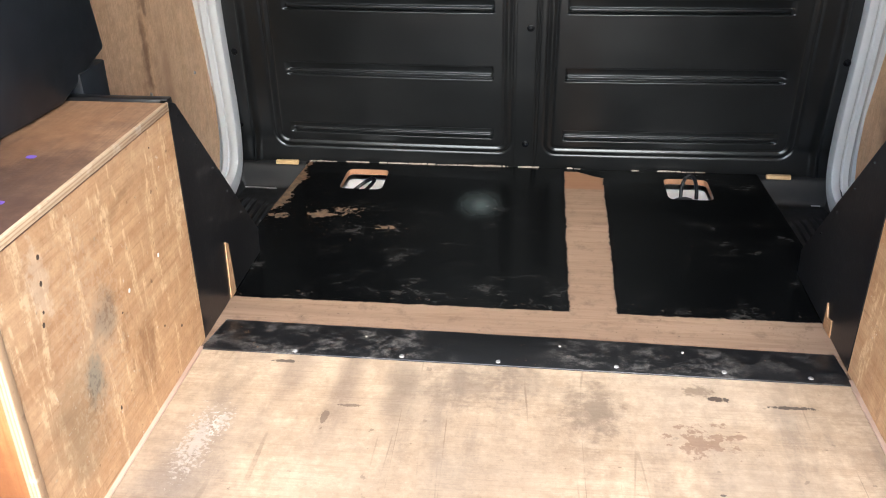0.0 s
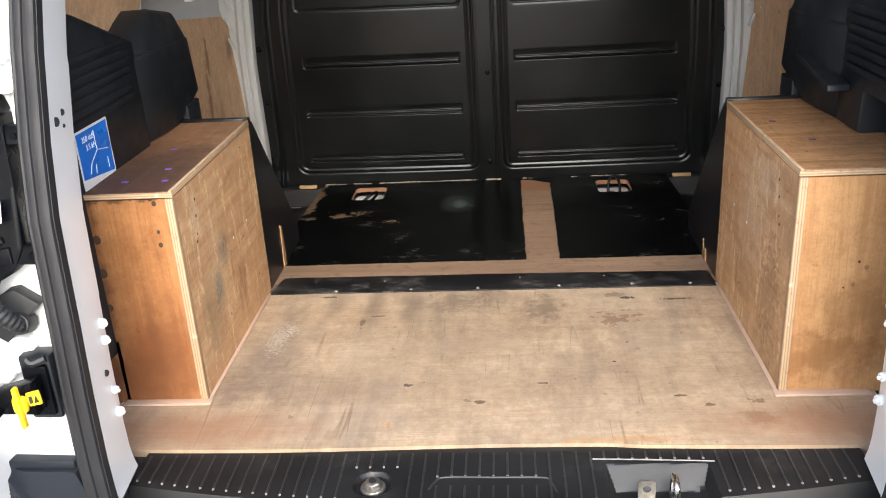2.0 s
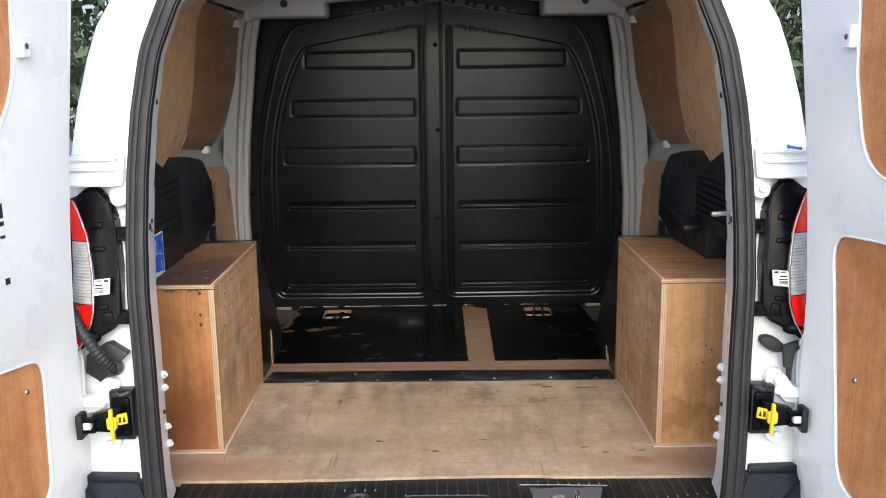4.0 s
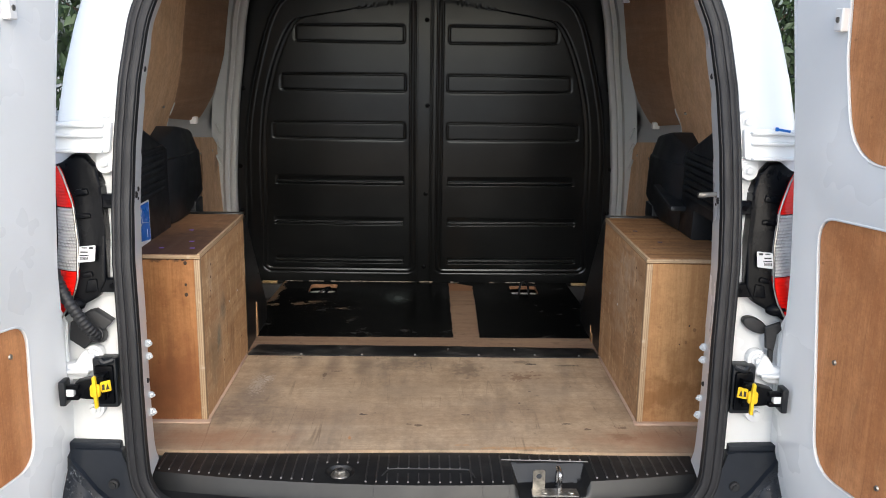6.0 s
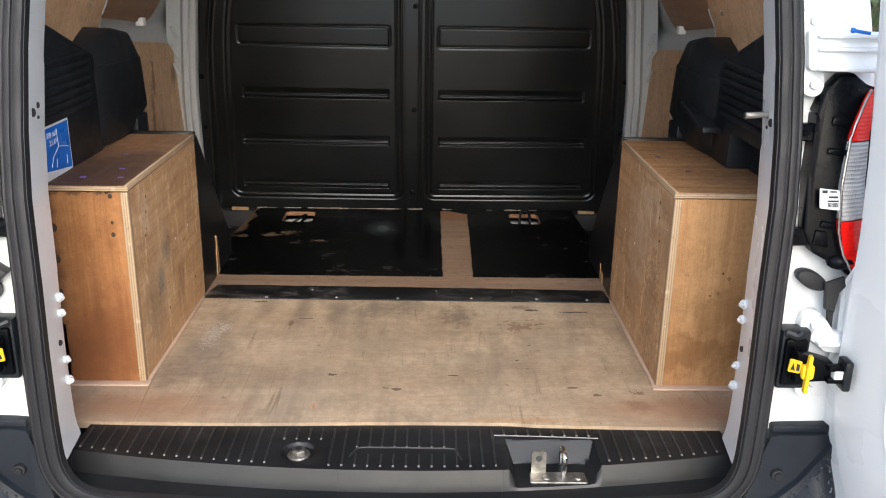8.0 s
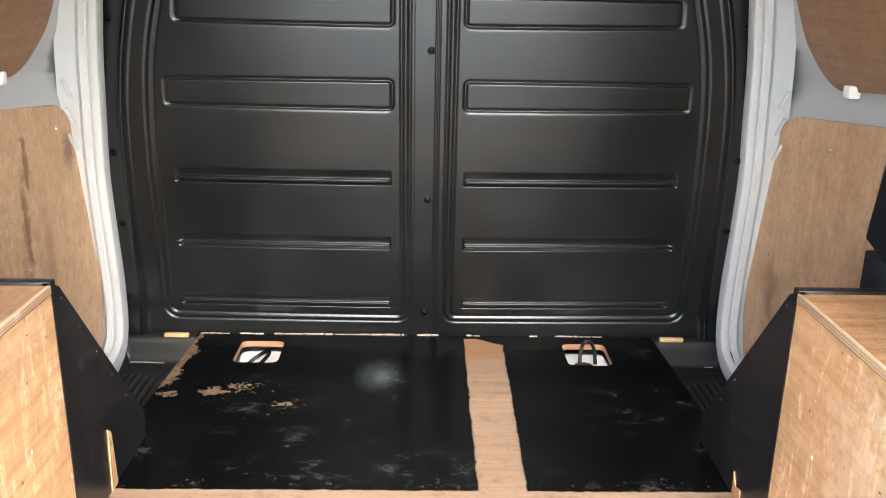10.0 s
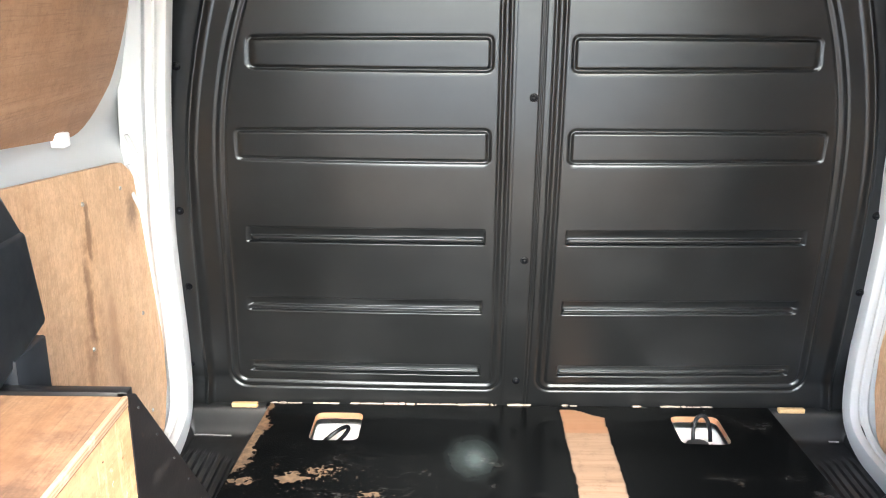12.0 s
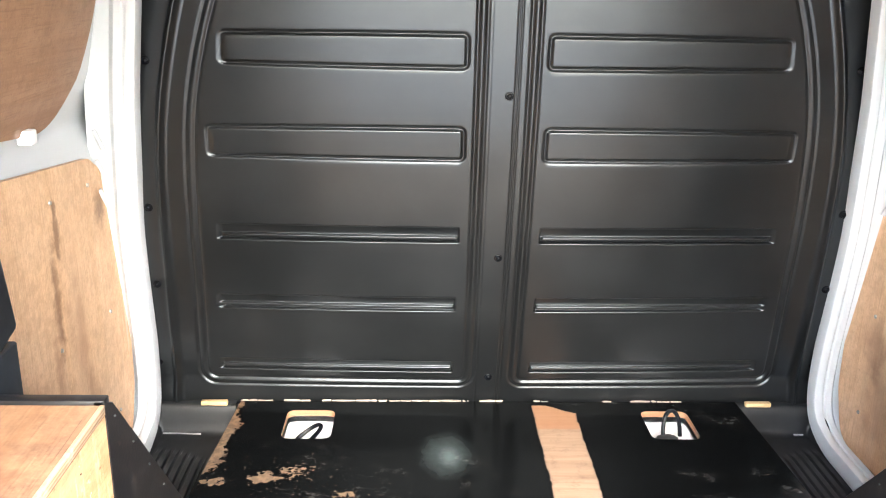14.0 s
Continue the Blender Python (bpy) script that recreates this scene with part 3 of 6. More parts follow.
def asphalt():
    k = Kit("wet_asphalt")
    n = k.t.nodes.new("ShaderNodeTexVoronoi")
    n.inputs["Scale"].default_value = 210
    k.put(n.inputs["Vector"], k.pos)
    c = k.mix(k.step(n.outputs["Color"], 0.2, 0.9), (0.16, 0.15, 0.135), (0.62, 0.585, 0.535))
    c = k.mix(k.calc("MULTIPLY", k.step(k.noise(1.3, 5), 0.4, 0.7), 0.3), c, (0.24, 0.225, 0.205))
    return k.done(c, k.step(k.noise(9, 4), 0.3, 0.7, 0.55, 0.8), bump=k.calc("ADD", n.outputs["Distance"], k.noise(60, 4)), strength=0.45, depth=0.004)


def leafage():
    k = Kit("dark_leaves")
    c = k.mix(k.t.nodes.new("ShaderNodeNewGeometry").outputs["Random Per Island"], (0.018, 0.035, 0.014), (0.05, 0.085, 0.03))
    return k.done(c, 0.55)


ASPHALT, LEAF = asphalt(), leafage()
BARK = moulding("bark", (0.07, 0.05, 0.035), 0.85, 40, 0.8)


# ---- mesh kit ----
ORIGIN = {}


def finish(name, bm, material, parent=None, label="", sharp=35):
    """Links a bmesh, made in the world's metres, as one mesh object under its thing."""
    at = ORIGIN.get(parent.name, Vector()) if parent else Vector()
    bmesh.ops.recalc_face_normals(bm, faces=bm.faces)
    bmesh.ops.translate(bm, verts=bm.verts, vec=-at)
    me = bpy.data.meshes.new(name)
    bm.to_mesh(me)
    bm.free()
    for mt in material if isinstance(material, (list, tuple)) else (material,):
        me.materials.append(mt)
    me.shade_smooth()
    me.set_sharp_from_angle(angle=radians(sharp))
    ob = new(name, me)
    if parent:
        ob.parent = parent
        ORIGIN[ob.name] = at
    if label:
        tagged(ob, label)
    return ob


def part(name, bm, material, parent, label="", sharp=35):
    return finish(name, bm, material, parent, label, sharp)


def thing(name, at, label, category, group="", kind=""):
    ob = new(name)
    ob.location = at
    ob.empty_display_size = 0.05
    ORIGIN[ob.name] = Vector(at)
    return tagged(ob, label, category, group, kind)


def solid(name, bm, material, label, category="", group="", kind="", sharp=35):
    return tagged(finish(name, bm, material, None, "", sharp), label, category, group, kind)


def join(bm, other):
    me = bpy.data.meshes.new("scrap")
    other.to_mesh(me)
    other.free()
    bm.from_mesh(me)
    bpy.data.meshes.remove(me)
    return bm


def soften(b, size, seg=2):
    if size > 0:
        es = [e for e in b.edges if len(e.link_faces) == 2 and e.calc_face_angle(0) > 0.6]
        bmesh.ops.bevel(b, geom=es, offset=size, segments=seg, profile=0.5, affect="EDGES", clamp_overlap=True)
    return b


def block(x0, x1, y0, y1, z0, z1, bev=0.002, seg=2, bm=None):
    b = bmesh.new()
    bmesh.ops.create_cube(b, size=1)
    for v in b.verts:
        v.co = Vector(((x0 + x1) / 2 + v.co.x * (x1 - x0), (y0 + y1) / 2 + v.co.y * (y1 - y0), (z0 + z1) / 2 + v.co.z * (z1 - z0)))
    soften(b, bev, seg)
    return join(bm, b) if bm else b


def rounded(pts, radii, n=6):
    """A polygon with its corners rounded; one radius or one for each corner."""
    out = []
    radii = radii if isinstance(radii, (list, tuple)) else [radii] * len(pts)
    for i, p in enumerate(pts):
        p, a, c = Vector(p), Vector(pts[i - 1]), Vector(pts[(i + 1) % len(pts)])
        r = radii[i]
        if r <= 0:
            out.append(p)
            continue
        u, w = (a - p).normalized(), (c - p).normalized()
        half = u.angle(w) / 2
        d = min(r / math.tan(half), 0.49 * (a - p).length, 0.49 * (c - p).length)
        s, e = p + u * d, p + w * d
        for j in range(n + 1):
            q = j / n
            out.append((1 - q) ** 2 * s + 2 * q * (1 - q) * p + q * q * e)
    return [(q.x, q.y) for q in out]


def slab(pts, to, w0, w1, bev=0.0, seg=2, holes=(), bm=None):
    """A flat polygon of (u, v) from depth w0 to w1, placed in the world by to(u, v, w)."""
    b = bmesh.new()
    loops = [pts, *holes]
    edges = []
    for loop in loops:
        vs = [b.verts.new((u, v, 0)) for u, v in loop]
        edges += [b.edges.new((vs[i - 1], vs[i])) for i in range(len(vs))]
    if holes:
        bmesh.ops.triangle_fill(b, edges=edges, use_beauty=True)
    else:
        b.faces.new(list(b.verts))
    ext = bmesh.ops.extrude_face_region(b, geom=list(b.faces))
    for v in [g for g in ext["geom"] if isinstance(g, bmesh.types.BMVert)]:
        v.co.z = 1
    for v in b.verts:
        v.co.z = w0 if v.co.z < 0.5 else w1
    soften(b, bev, seg)
    for v in b.verts:
        v.co = Vector(to(*v.co))
    return join(bm, b) if bm else b


def rod(p0, p1, r, seg=16, r2=None, bev=0.0, bm=None):
    b = bmesh.new()
    p0, p1 = Vector(p0), Vector(p1)
    bmesh.ops.create_cone(b, cap_ends=True, segments=seg, radius1=r, radius2=r if r2 is None else r2, depth=(p1 - p0).length)
    soften(b, bev, 2)
    bmesh.ops.transform(b, matrix=Matrix.Translation((p0 + p1) / 2) @ (p1 - p0).to_track_quat("Z", "Y").to_matrix().to_4x4(), verts=b.verts)
    return join(bm, b) if bm else b


def ball(p, rx, ry, rz, sub=2, bm=None):
    b = bmesh.new()
    bmesh.ops.create_icosphere(b, subdivisions=sub, radius=1)
    for v in b.verts:
        v.co = Vector((p[0] + v.co.x * rx, p[1] + v.co.y * ry, p[2] + v.co.z * rz))
    return join(bm, b) if bm else b


def sweep(frames, profile, closed=False, bm=None):
    """Carries a closed profile of (a, b) along frames of (place, axis a, axis b)."""
    b = bm or bmesh.new()
    rings = [[b.verts.new(p + a * u + c * v) for u, v in profile] for p, a, c in frames]
    n, m = len(rings), len(profile)
    for i in range(n if closed else n - 1):
        r, q = rings[i], rings[(i + 1) % n]
        for j in range(m):
            b.faces.new((r[j], r[(j + 1) % m], q[(j + 1) % m], q[j]))
    if not closed:
        b.faces.new(rings[0][::-1])
        b.faces.new(rings[-1])
    return b


def tube(pts, r, seg=10, ribs=None, bm=None):
    """A round tube through points; ribs(i) scales its radius."""
    pts = [Vector(p) for p in pts]
    b = bm or bmesh.new()
    rings = []
    up = Vector((0.3, 0.2, 1)).normalized()
    for i, p in enumerate(pts):
        t = (pts[min(i + 1, len(pts) - 1)] - pts[max(i - 1, 0)]).normalized()
        a = t.cross(up).normalized()
        c = t.cross(a)
        q = r * (ribs(i) if ribs else 1)
        rings.append([b.verts.new(p + a * (q * math.cos(2 * math.pi * j / seg)) + c * (q * math.sin(2 * math.pi * j / seg))) for j in range(seg)])
    for r0, r1 in zip(rings, rings[1:]):
        for j in range(seg):
            b.faces.new((r0[j], r0[(j + 1) % seg], r1[(j + 1) % seg], r1[j]))
    b.faces.new(rings[0][::-1])
    b.faces.new(rings[-1])
    return b


def curve(pts, n=8):
    """A smooth line through points."""
    pts = [Vector(p) for p in pts]
    out = []
    for i in range(len(pts) - 1):
        p0, p1, p2, p3 = pts[max(i - 1, 0)], pts[i], pts[i + 1], pts[min(i + 2, len(pts) - 1)]
        for j in range(n):
            t = j / n
            out.append(0.5 * ((2 * p1) + (p2 - p0) * t + (2 * p0 - 5 * p1 + 4 * p2 - p3) * t * t + (3 * p1 - p0 - 3 * p2 + p3) * t ** 3))
    return out + [pts[-1]]


def sheet(us, vs, place, thick=None, bm=None):
    """A grid of place(u, v); thick gives a second skin that far off, closed round the edge."""
    b = bm or bmesh.new()
    skins = []
    for off in ((Vector(), Vector(thick)) if thick else (Vector(),)):
        skins.append([[b.verts.new(Vector(place(u, v)) + off) for v in vs] for u in us])
    for g in skins:
        for i in range(len(us) - 1):
            for j in range(len(vs) - 1):
                b.faces.new((g[i][j], g[i + 1][j], g[i + 1][j + 1], g[i][j + 1]))
    if thick:
        def rim(g):
            return g[0] + [r[-1] for r in g[1:]] + g[-1][-2::-1] + [r[0] for r in g[-2:0:-1]]
        p, q = rim(skins[0]), rim(skins[1])
        for i in range(len(p)):
            b.faces.new((p[i - 1], p[i], q[i], q[i - 1]))
    return b


def lerp(table):
    xs, ys = [p[0] for p in table], [p[1] for p in table]
    return lambda v: float(np.interp(v, xs, ys))


def eased(table, reach=0.045):
    """A table's line with its corners rounded off."""
    f = lerp(table)
    return functools.cache(lambda v: sum(f(v + reach * k / 4) for k in range(-4, 5)) / 9)


def smooth(v, a, b):
    t = min(1.0, max(0.0, (v - a) / (b - a)))
    return t * t * (3 - 2 * t)


def span(a, b, n):
    return [a + (b - a) * i / (n - 1) for i in range(n)]


# ---- the van's forms: floor height, rear face, side walls ----
F = 0.56
rear_y = lerp([(0.2, -0.30), (0.5, -0.30), (0.65, -0.295), (0.75, -0.285), (0.88, -0.265), (1.0, -0.24), (1.27, -0.15), (1.55, -0.05), (1.75, 0.03)])
wall_x = lerp([(0.3, 0.735), (1.11, 0.735), (1.14, 0.745), (1.165, 0.752), (1.25, 0.712), (1.377, 0.674), (1.5, 0.656), (1.57, 0.645), (1.62, 0.60), (1.66, 0.5), (1.70, 0.3)])


def rear(x, z):
    """The rear face, bowed in plan and leaning forwards as it rises."""
    return rear_y(z) - 0.045 * max(0.0, 1 - (x / 0.6) ** 2)


# ---- ground and far trees ----
def ground():
    b = sheet(span(-60, 60, 25), span(-60, 60, 25), lambda u, v: (u, v, 0))
    solid("ground", b, ASPHALT, "grey wet asphalt of an open car park", "ground", kind="structure")


def tree(x, y, height, seed):
    rng = random.Random(seed)
    t = thing("tree", (x, y, 0), "tall dark green leafy tree at the edge of the car park", "tree", "trees behind the van")
    b = rod((x, y, 0), (x + 0.1, y, height * 0.75), 0.16, 10, 0.04)
    for i in range(9):
        a, h = rng.uniform(0, 6.28), height * rng.uniform(0.12, 0.7)
        rod((x, y, h), (x + 1.1 * math.cos(a), y + 1.1 * math.sin(a), h + 0.6), 0.05, 6, 0.012, bm=b)
    part("trunk", b, BARK, t)
    vs, fs = [], []
    for i in range(4200):
        h = rng.random() ** 0.8
        r = (1.7 * (1 - h) ** 0.6 + 0.15) * rng.uniform(0.45, 1.05) * (1 + 0.25 * math.sin(9 * h + seed))
        a = rng.uniform(0, 6.28)
        p = Vector((x + r * math.cos(a), y + r * math.sin(a), 0.15 + h * height))
        q = Euler((rng.uniform(0, 6.28), rng.uniform(0, 6.28), rng.uniform(0, 6.28))).to_matrix()
        s = rng.uniform(0.06, 0.14)
        n = len(vs)
        vs += [p + q @ Vector(c) * s for c in ((-1, 0, 0), (0, -0.5, 0.1), (1, 0, 0), (0, 0.5, 0.1))]
        fs.append((n, n + 1, n + 2, n + 3))
    me = bpy.data.meshes.new("crown")
    me.from_pydata([v - Vector((x, y, 0)) for v in vs], [], fs)
    me.materials.append(LEAF)
    ob = new("crown", me)
    ob.parent = t


ground()
for i, (tx, ty) in enumerate(((-9.5, 13.2), (-7.2, 12.6), (-5.0, 13.0), (-2.9, 13.4), (2.9, 13.3), (5.1, 12.7), (7.3, 13.1), (9.6, 12.8))):
    tree(tx, ty, 6.2 + 0.5 * math.sin(2.3 * i), i + 3)


# ---- the van's shell ----
def opening(inset, n=10, hw=0.560, zb=0.513, zt=1.64):
    """The rear opening's outline as (x, z), moved outwards by inset."""
    w, b, t = hw + inset, zb - inset, zt + inset
    top = 0.515 + inset
    side = [(w + dx, z) for dx, z in ((0.008, 0.70), (0.0155, 0.87), (0.026, 1.0), (0.0325, 1.1), (0.0345, 1.22), (0.031, 1.34), (0.018, 1.46))]
    right = [(w, b)] + side + [(top, t)]
    pts = rounded([(-x, z) for x, z in right[::-1]][-1:] + right + [(-x, z) for x, z in right[:0:-1]], [0.12, 0.12] + [0.25] * len(side) + [0.14, 0.14] + [0.25] * len(side), n)
    fine = []
    for i, p in enumerate(pts):
        q = pts[(i + 1) % len(pts)]
        m = max(1, int(math.dist(p, q) / 0.045))
        fine += [(p[0] + (q[0] - p[0]) * j / m, p[1] + (q[1] - p[1]) * j / m) for j in range(m)]
    return fine


half_x = lerp([(0.5, 0.560), (0.70, 0.568), (0.87, 0.5755), (1.0, 0.586), (1.1, 0.5925), (1.22, 0.5945), (1.34, 0.591), (1.46, 0.578)])


def rim_frames(inset):
    pts = opening(inset)
    out = []
    for i, (x, z) in enumerate(pts):
        (xa, za), (xb, zb) = pts[i - 1], pts[(i + 1) % len(pts)]
        p, q = Vector((xa, rear(xa, za), za)), Vector((xb, rear(xb, zb), zb))
        t = (q - p).normalized()
        n = Vector((0, -1, 0))
        o = t.cross(n).normalized()
        if o.dot(Vector((x, 0, z - 1.05))) < 0:
            o = -o
        n2 = o.cross(t).normalized()
        if n2.y > 0:
            n2 = -n2
        out.append((Vector((x, rear(x, z), z)), o, n2))
    return out


def rear_frame():
    """White painted panel between the opening and the van's corners, turned forwards round the edge."""
    inner = opening(0.0)
    body_x = lerp([(0.3, 0.745), (1.0, 0.752), (1.2, 0.75), (1.35, 0.738), (1.45, 0.722), (1.58, 0.69), (1.66, 0.64), (1.72, 0.55)])
    rings = [[] for _ in range(8)]
    b = bmesh.new()
    for x, z in inner:
        s = 1 if x >= 0 else -1
        f = min(1.0, abs(x) / 0.55)
        zo = z + (0.38 - z) * smooth(z, 0.62, 0.5) + (1.735 - z) * smooth(z, 1.45, 1.63)
        xo = s * body_x(zo) * f ** 0.8
        for j, k in enumerate((0.0, 0.3, 0.7, 0.93, 1.0)):
            xx, zz = x + (xo - x) * k, z + (zo - z) * k
            yy = rear(xx, zz) + 0.012 + (0.028 * k ** 6)
            rings[j].append(b.verts.new((xx, yy, zz)))
        rings[5].append(b.verts.new((xo + s * 0.018 * f, rear(xo, zo) + 0.10, zo + 0.008)))
        rings[6].append(b.verts.new((s * (wall_x(min(zo, 1.6)) + 0.035) * f if zo < 1.7 else xo * 1.02, 0.4, zo + 0.012)))
        rings[7].append(b.verts.new((s * (wall_x(min(zo, 1.6)) + 0.035) * f if zo < 1.7 else xo * 1.02, 1.5, zo + 0.012)))
    n = len(inner)
    for r, q in zip(rings, rings[1:]):
        for i in range(n):
            b.faces.new((r[i - 1], r[i], q[i], q[i - 1]))
    solid("wall_rear_frame", b, WHITE, "white painted rear body frame round the open loading door", "van body", kind="structure")


def pinch_flange():
    """The white inner lip of the opening, inside the seal."""
    prof = [(-0.017, -0.002), (-0.008, -0.002), (-0.007, 0.012), (0.011, 0.108), (0.005, 0.111), (-0.0155, 0.012)]
    t = thing("trim_door_lip", (0, -0.2, F), "white painted inner lip of the rear opening with small holes", "trim", kind="structure")
    frames = rim_frames(0.0)
    low = [i for i, (p, o, n) in enumerate(frames) if p.z < 0.565]
    frames = frames[max(low) + 1:] + frames[:min(low)]
    part("lip", sweep(frames, [(u, -v) for u, v in prof]), WHITE, t)
    for s in (-1, 1):
        for z, r in ((0.673, 0.0062), (0.709, 0.0048), (0.789, 0.0056), (0.815, 0.0062)):
            x, y = s * (half_x(z) + 0.0010), rear_y(z) + 0.088
            part("stud", rod((x, y, z), (x - s * 0.007, y - 0.003, z), r + 0.002, 12, None, 0.001), WHITE, t)
            part("stud_tip", rod((x - s * 0.006, y - 0.002, z), (x - s * 0.012, y - 0.005, z), r * 0.72, 6, None, 0.001), WHITE, t)
        for dy, z, r in ((0.070, 0.745, 0.0050), (0.030, 1.118, 0.0070), (0.062, 1.124, 0.0050), (0.066, 1.105, 0.003), (0.05, 1.36, 0.006)):
            x, y = s * (half_x(z) - 0.0145 + 0.20 * (dy - 0.012)), rear_y(z) + dy
            part("slot", rod((x + s * 0.004, y + 0.001, z), (x - s * 0.0025, y, z), r, 10), INK, t)


def weather_seal():
    prof = [(-0.0195, -0.006), (-0.0195, 0.006), (-0.0165, 0.0115), (-0.010, 0.0140), (-0.004, 0.0130), (-0.0022, 0.0095), (-0.0005, 0.0095), (0.001, 0.0120), (0.006, 0.0132), (0.0115, 0.0115), (0.013, 0.0080), (0.0145, 0.0080), (0.0165, 0.0090), (0.0195, 0.0065), (0.0195, -0.006)]
    frames = [(p + n * 0.008, o, n) for p, o, n in rim_frames(0.0)]
    t = thing("weather_seal", (0, -0.3, 0.47), "black rubber weather seal round the rear opening", "door seal")
    part("bulb", sweep(frames, prof, True), SEAL, t)
    edge = [(-0.0215, -0.004), (-0.019, -0.004), (-0.019, 0.009), (-0.0205, 0.009)]
    part("carrier", sweep(frames, edge, True), RUBBER, t)


def side_wall(s):
    name = "wall_left" if s < 0 else "wall_right"
    zs = [0.36, 0.5, 0.7, 0.9, 1.05, 1.11, 1.125, 1.14, 1.155, 1.17, 1.2, 1.25, 1.31, 1.37, 1.44, 1.5, 1.56, 1.6]
    b = sheet(span(-0.06, 1.5, 20), zs, lambda y, z: (s * wall_x(z), y if z < 1.2 else max(y, rear_y(z) + 0.05), z), (s * 0.03, 0, 0))
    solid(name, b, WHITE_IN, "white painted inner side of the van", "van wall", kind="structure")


def ceiling():
    def at(u, v):
        x = 0.58 * u
        return (x, v, 1.60 + 0.085 * (1 - u * u) ** 0.5 + 0.004 * math.sin(v * 40) * 0)
    b = sheet(span(-1, 1, 25), span(-0.03, 1.5, 20), at, (0, 0, 0.02))
    for y in (0.25, 0.98):
        pts = [(0.60 * u, y, 1.572 + 0.085 * max(0, 1 - u * u) ** 0.5) for u in span(-0.99, 0.99, 21)]
        sweep([(Vector(p), Vector((0, 1, 0)), Vector((0, 0, 1))) for p in pts], [(-0.05, 0.02), (-0.035, -0.012), (0.035, -0.012), (0.05, 0.02)], bm=b)
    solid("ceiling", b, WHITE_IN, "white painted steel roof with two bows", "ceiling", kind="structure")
    for s in (-1, 1):
        c = bmesh.new()
        block(min(s * 0.34, s * 0.585), max(s * 0.34, s * 0.585), 0.93, 1.06, 1.585, 1.66, 0.012, 3, c)
        t = thing("roof_bracket", (s * 0.46, 1.0, 1.585), "white painted steel bracket under the roof", "bracket", "roof brackets")
        part("bracket", c, WHITE_IN, t)
        part("hole", rod((s * 0.47, 0.9285, 1.625), (s * 0.47, 0.933, 1.625), 0.012, 12), INK, t)


def front_closing():
    """Plain wall that closes the shell beyond the bulkhead."""
    b = block(-0.77, 0.77, 1.50, 1.53, 0.36, 1.72, 0.0)
    solid("wall_front", b, TRIM_BLACK, "plain dark wall that closes the load bay", "van wall", kind="structure")
    b = block(-0.735, 0.735, -0.14, 1.5, 0.36, 0.45, 0.0)
    solid("floor_pan", b, WHITE_IN, "white painted steel floor pan under the boards", "floor", kind="structure")


rear_frame()
pinch_flange()
weather_seal()
for s in (-1, 1):
    side_wall(s)
ceiling()
front_closing()


# ---- floor ----
def flat(u, v, w):
    return (u, v, w)


def hole_at(x, y0=1.092, y1=1.207, hw=0.0485):
    return rounded([(x - hw, y0), (x + hw, y0), (x + hw, y1), (x - hw, y1)], 0.018, 4)


def floor_boards():
    t = thing("floor", (0, 0.2, F), "worn plywood load floor, bare at the back and black-painted at the front", "floor", kind="structure")
    edge = [(-0.66, -0.142)] + [(x, -0.146 + 0.004 * math.sin(7 * x + 1) - (0.004 if x > 0.2 else 0)) for x in span(-0.6, 0.6, 25)] + [(0.66, -0.152)]
    part("rear_board", slab(edge + [(0.66, 0.447), (-0.66, 0.447)], flat, F - 0.014, F, 0.0), PLY_FLOOR, t, "bare worn plywood board with stains and scratches")
    front = [(-0.54, 0.449), (0.54, 0.449), (0.54, 0.86), (0.525, 1.247), (-0.518, 1.247), (-0.541, 0.86)]
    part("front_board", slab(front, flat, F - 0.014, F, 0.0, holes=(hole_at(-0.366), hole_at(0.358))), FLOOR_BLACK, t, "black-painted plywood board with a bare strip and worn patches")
    for x in (-0.366, 0.358):
        rim = slab(hole_at(x, 1.0925, 1.2065, 0.048), flat, F - 0.03, F - 0.026)
        part("recess_pan", rim, WHITE, t, "white painted metal under the cut-out")
    b = bmesh.new()
    for s in (-1, 1):
        block(min(s * 0.4935, s * 0.504), max(s * 0.4935, s * 0.504), -0.01, 0.45, F, F + 0.0035, 0.003, 2, b)
        block(min(s * 0.49, s * 0.65), max(s * 0.49, s * 0.65), -0.016, 0.004, F, F + 0.005, 0.003, 2, b)
    part("sealant_bead", b, CAULK, t, "smeared pinkish sealant along the box bottoms")


def threshold():
    t = thing("threshold_strip", (0, 0.485, F), "black-painted flat strip screwed across the floor joint", "strip")
    pts = [(-0.498, 0.443), (0.498, 0.436), (0.492, 0.515), (0.1, 0.523), (-0.484, 0.531)]
    part("strip", slab(pts, flat, F, F + 0.003, 0.001, 1), BLACK_STRIP, t, "scuffed black paint")
    for x in (-0.345, -0.175, -0.025, 0.155, 0.315, 0.44):
        part("screw", rod((x, 0.452 + 0.004 * math.sin(40 * x), F + 0.002), (x, 0.452 + 0.004 * math.sin(40 * x), F + 0.005), 0.0045, 10, 0.003), PALE_TIP, t)
    for x in (-0.24, 0.07, 0.26):
        part("screw", rod((x, 0.500, F + 0.002), (x, 0.500, F + 0.0045), 0.0035, 10, 0.002), STEEL, t)


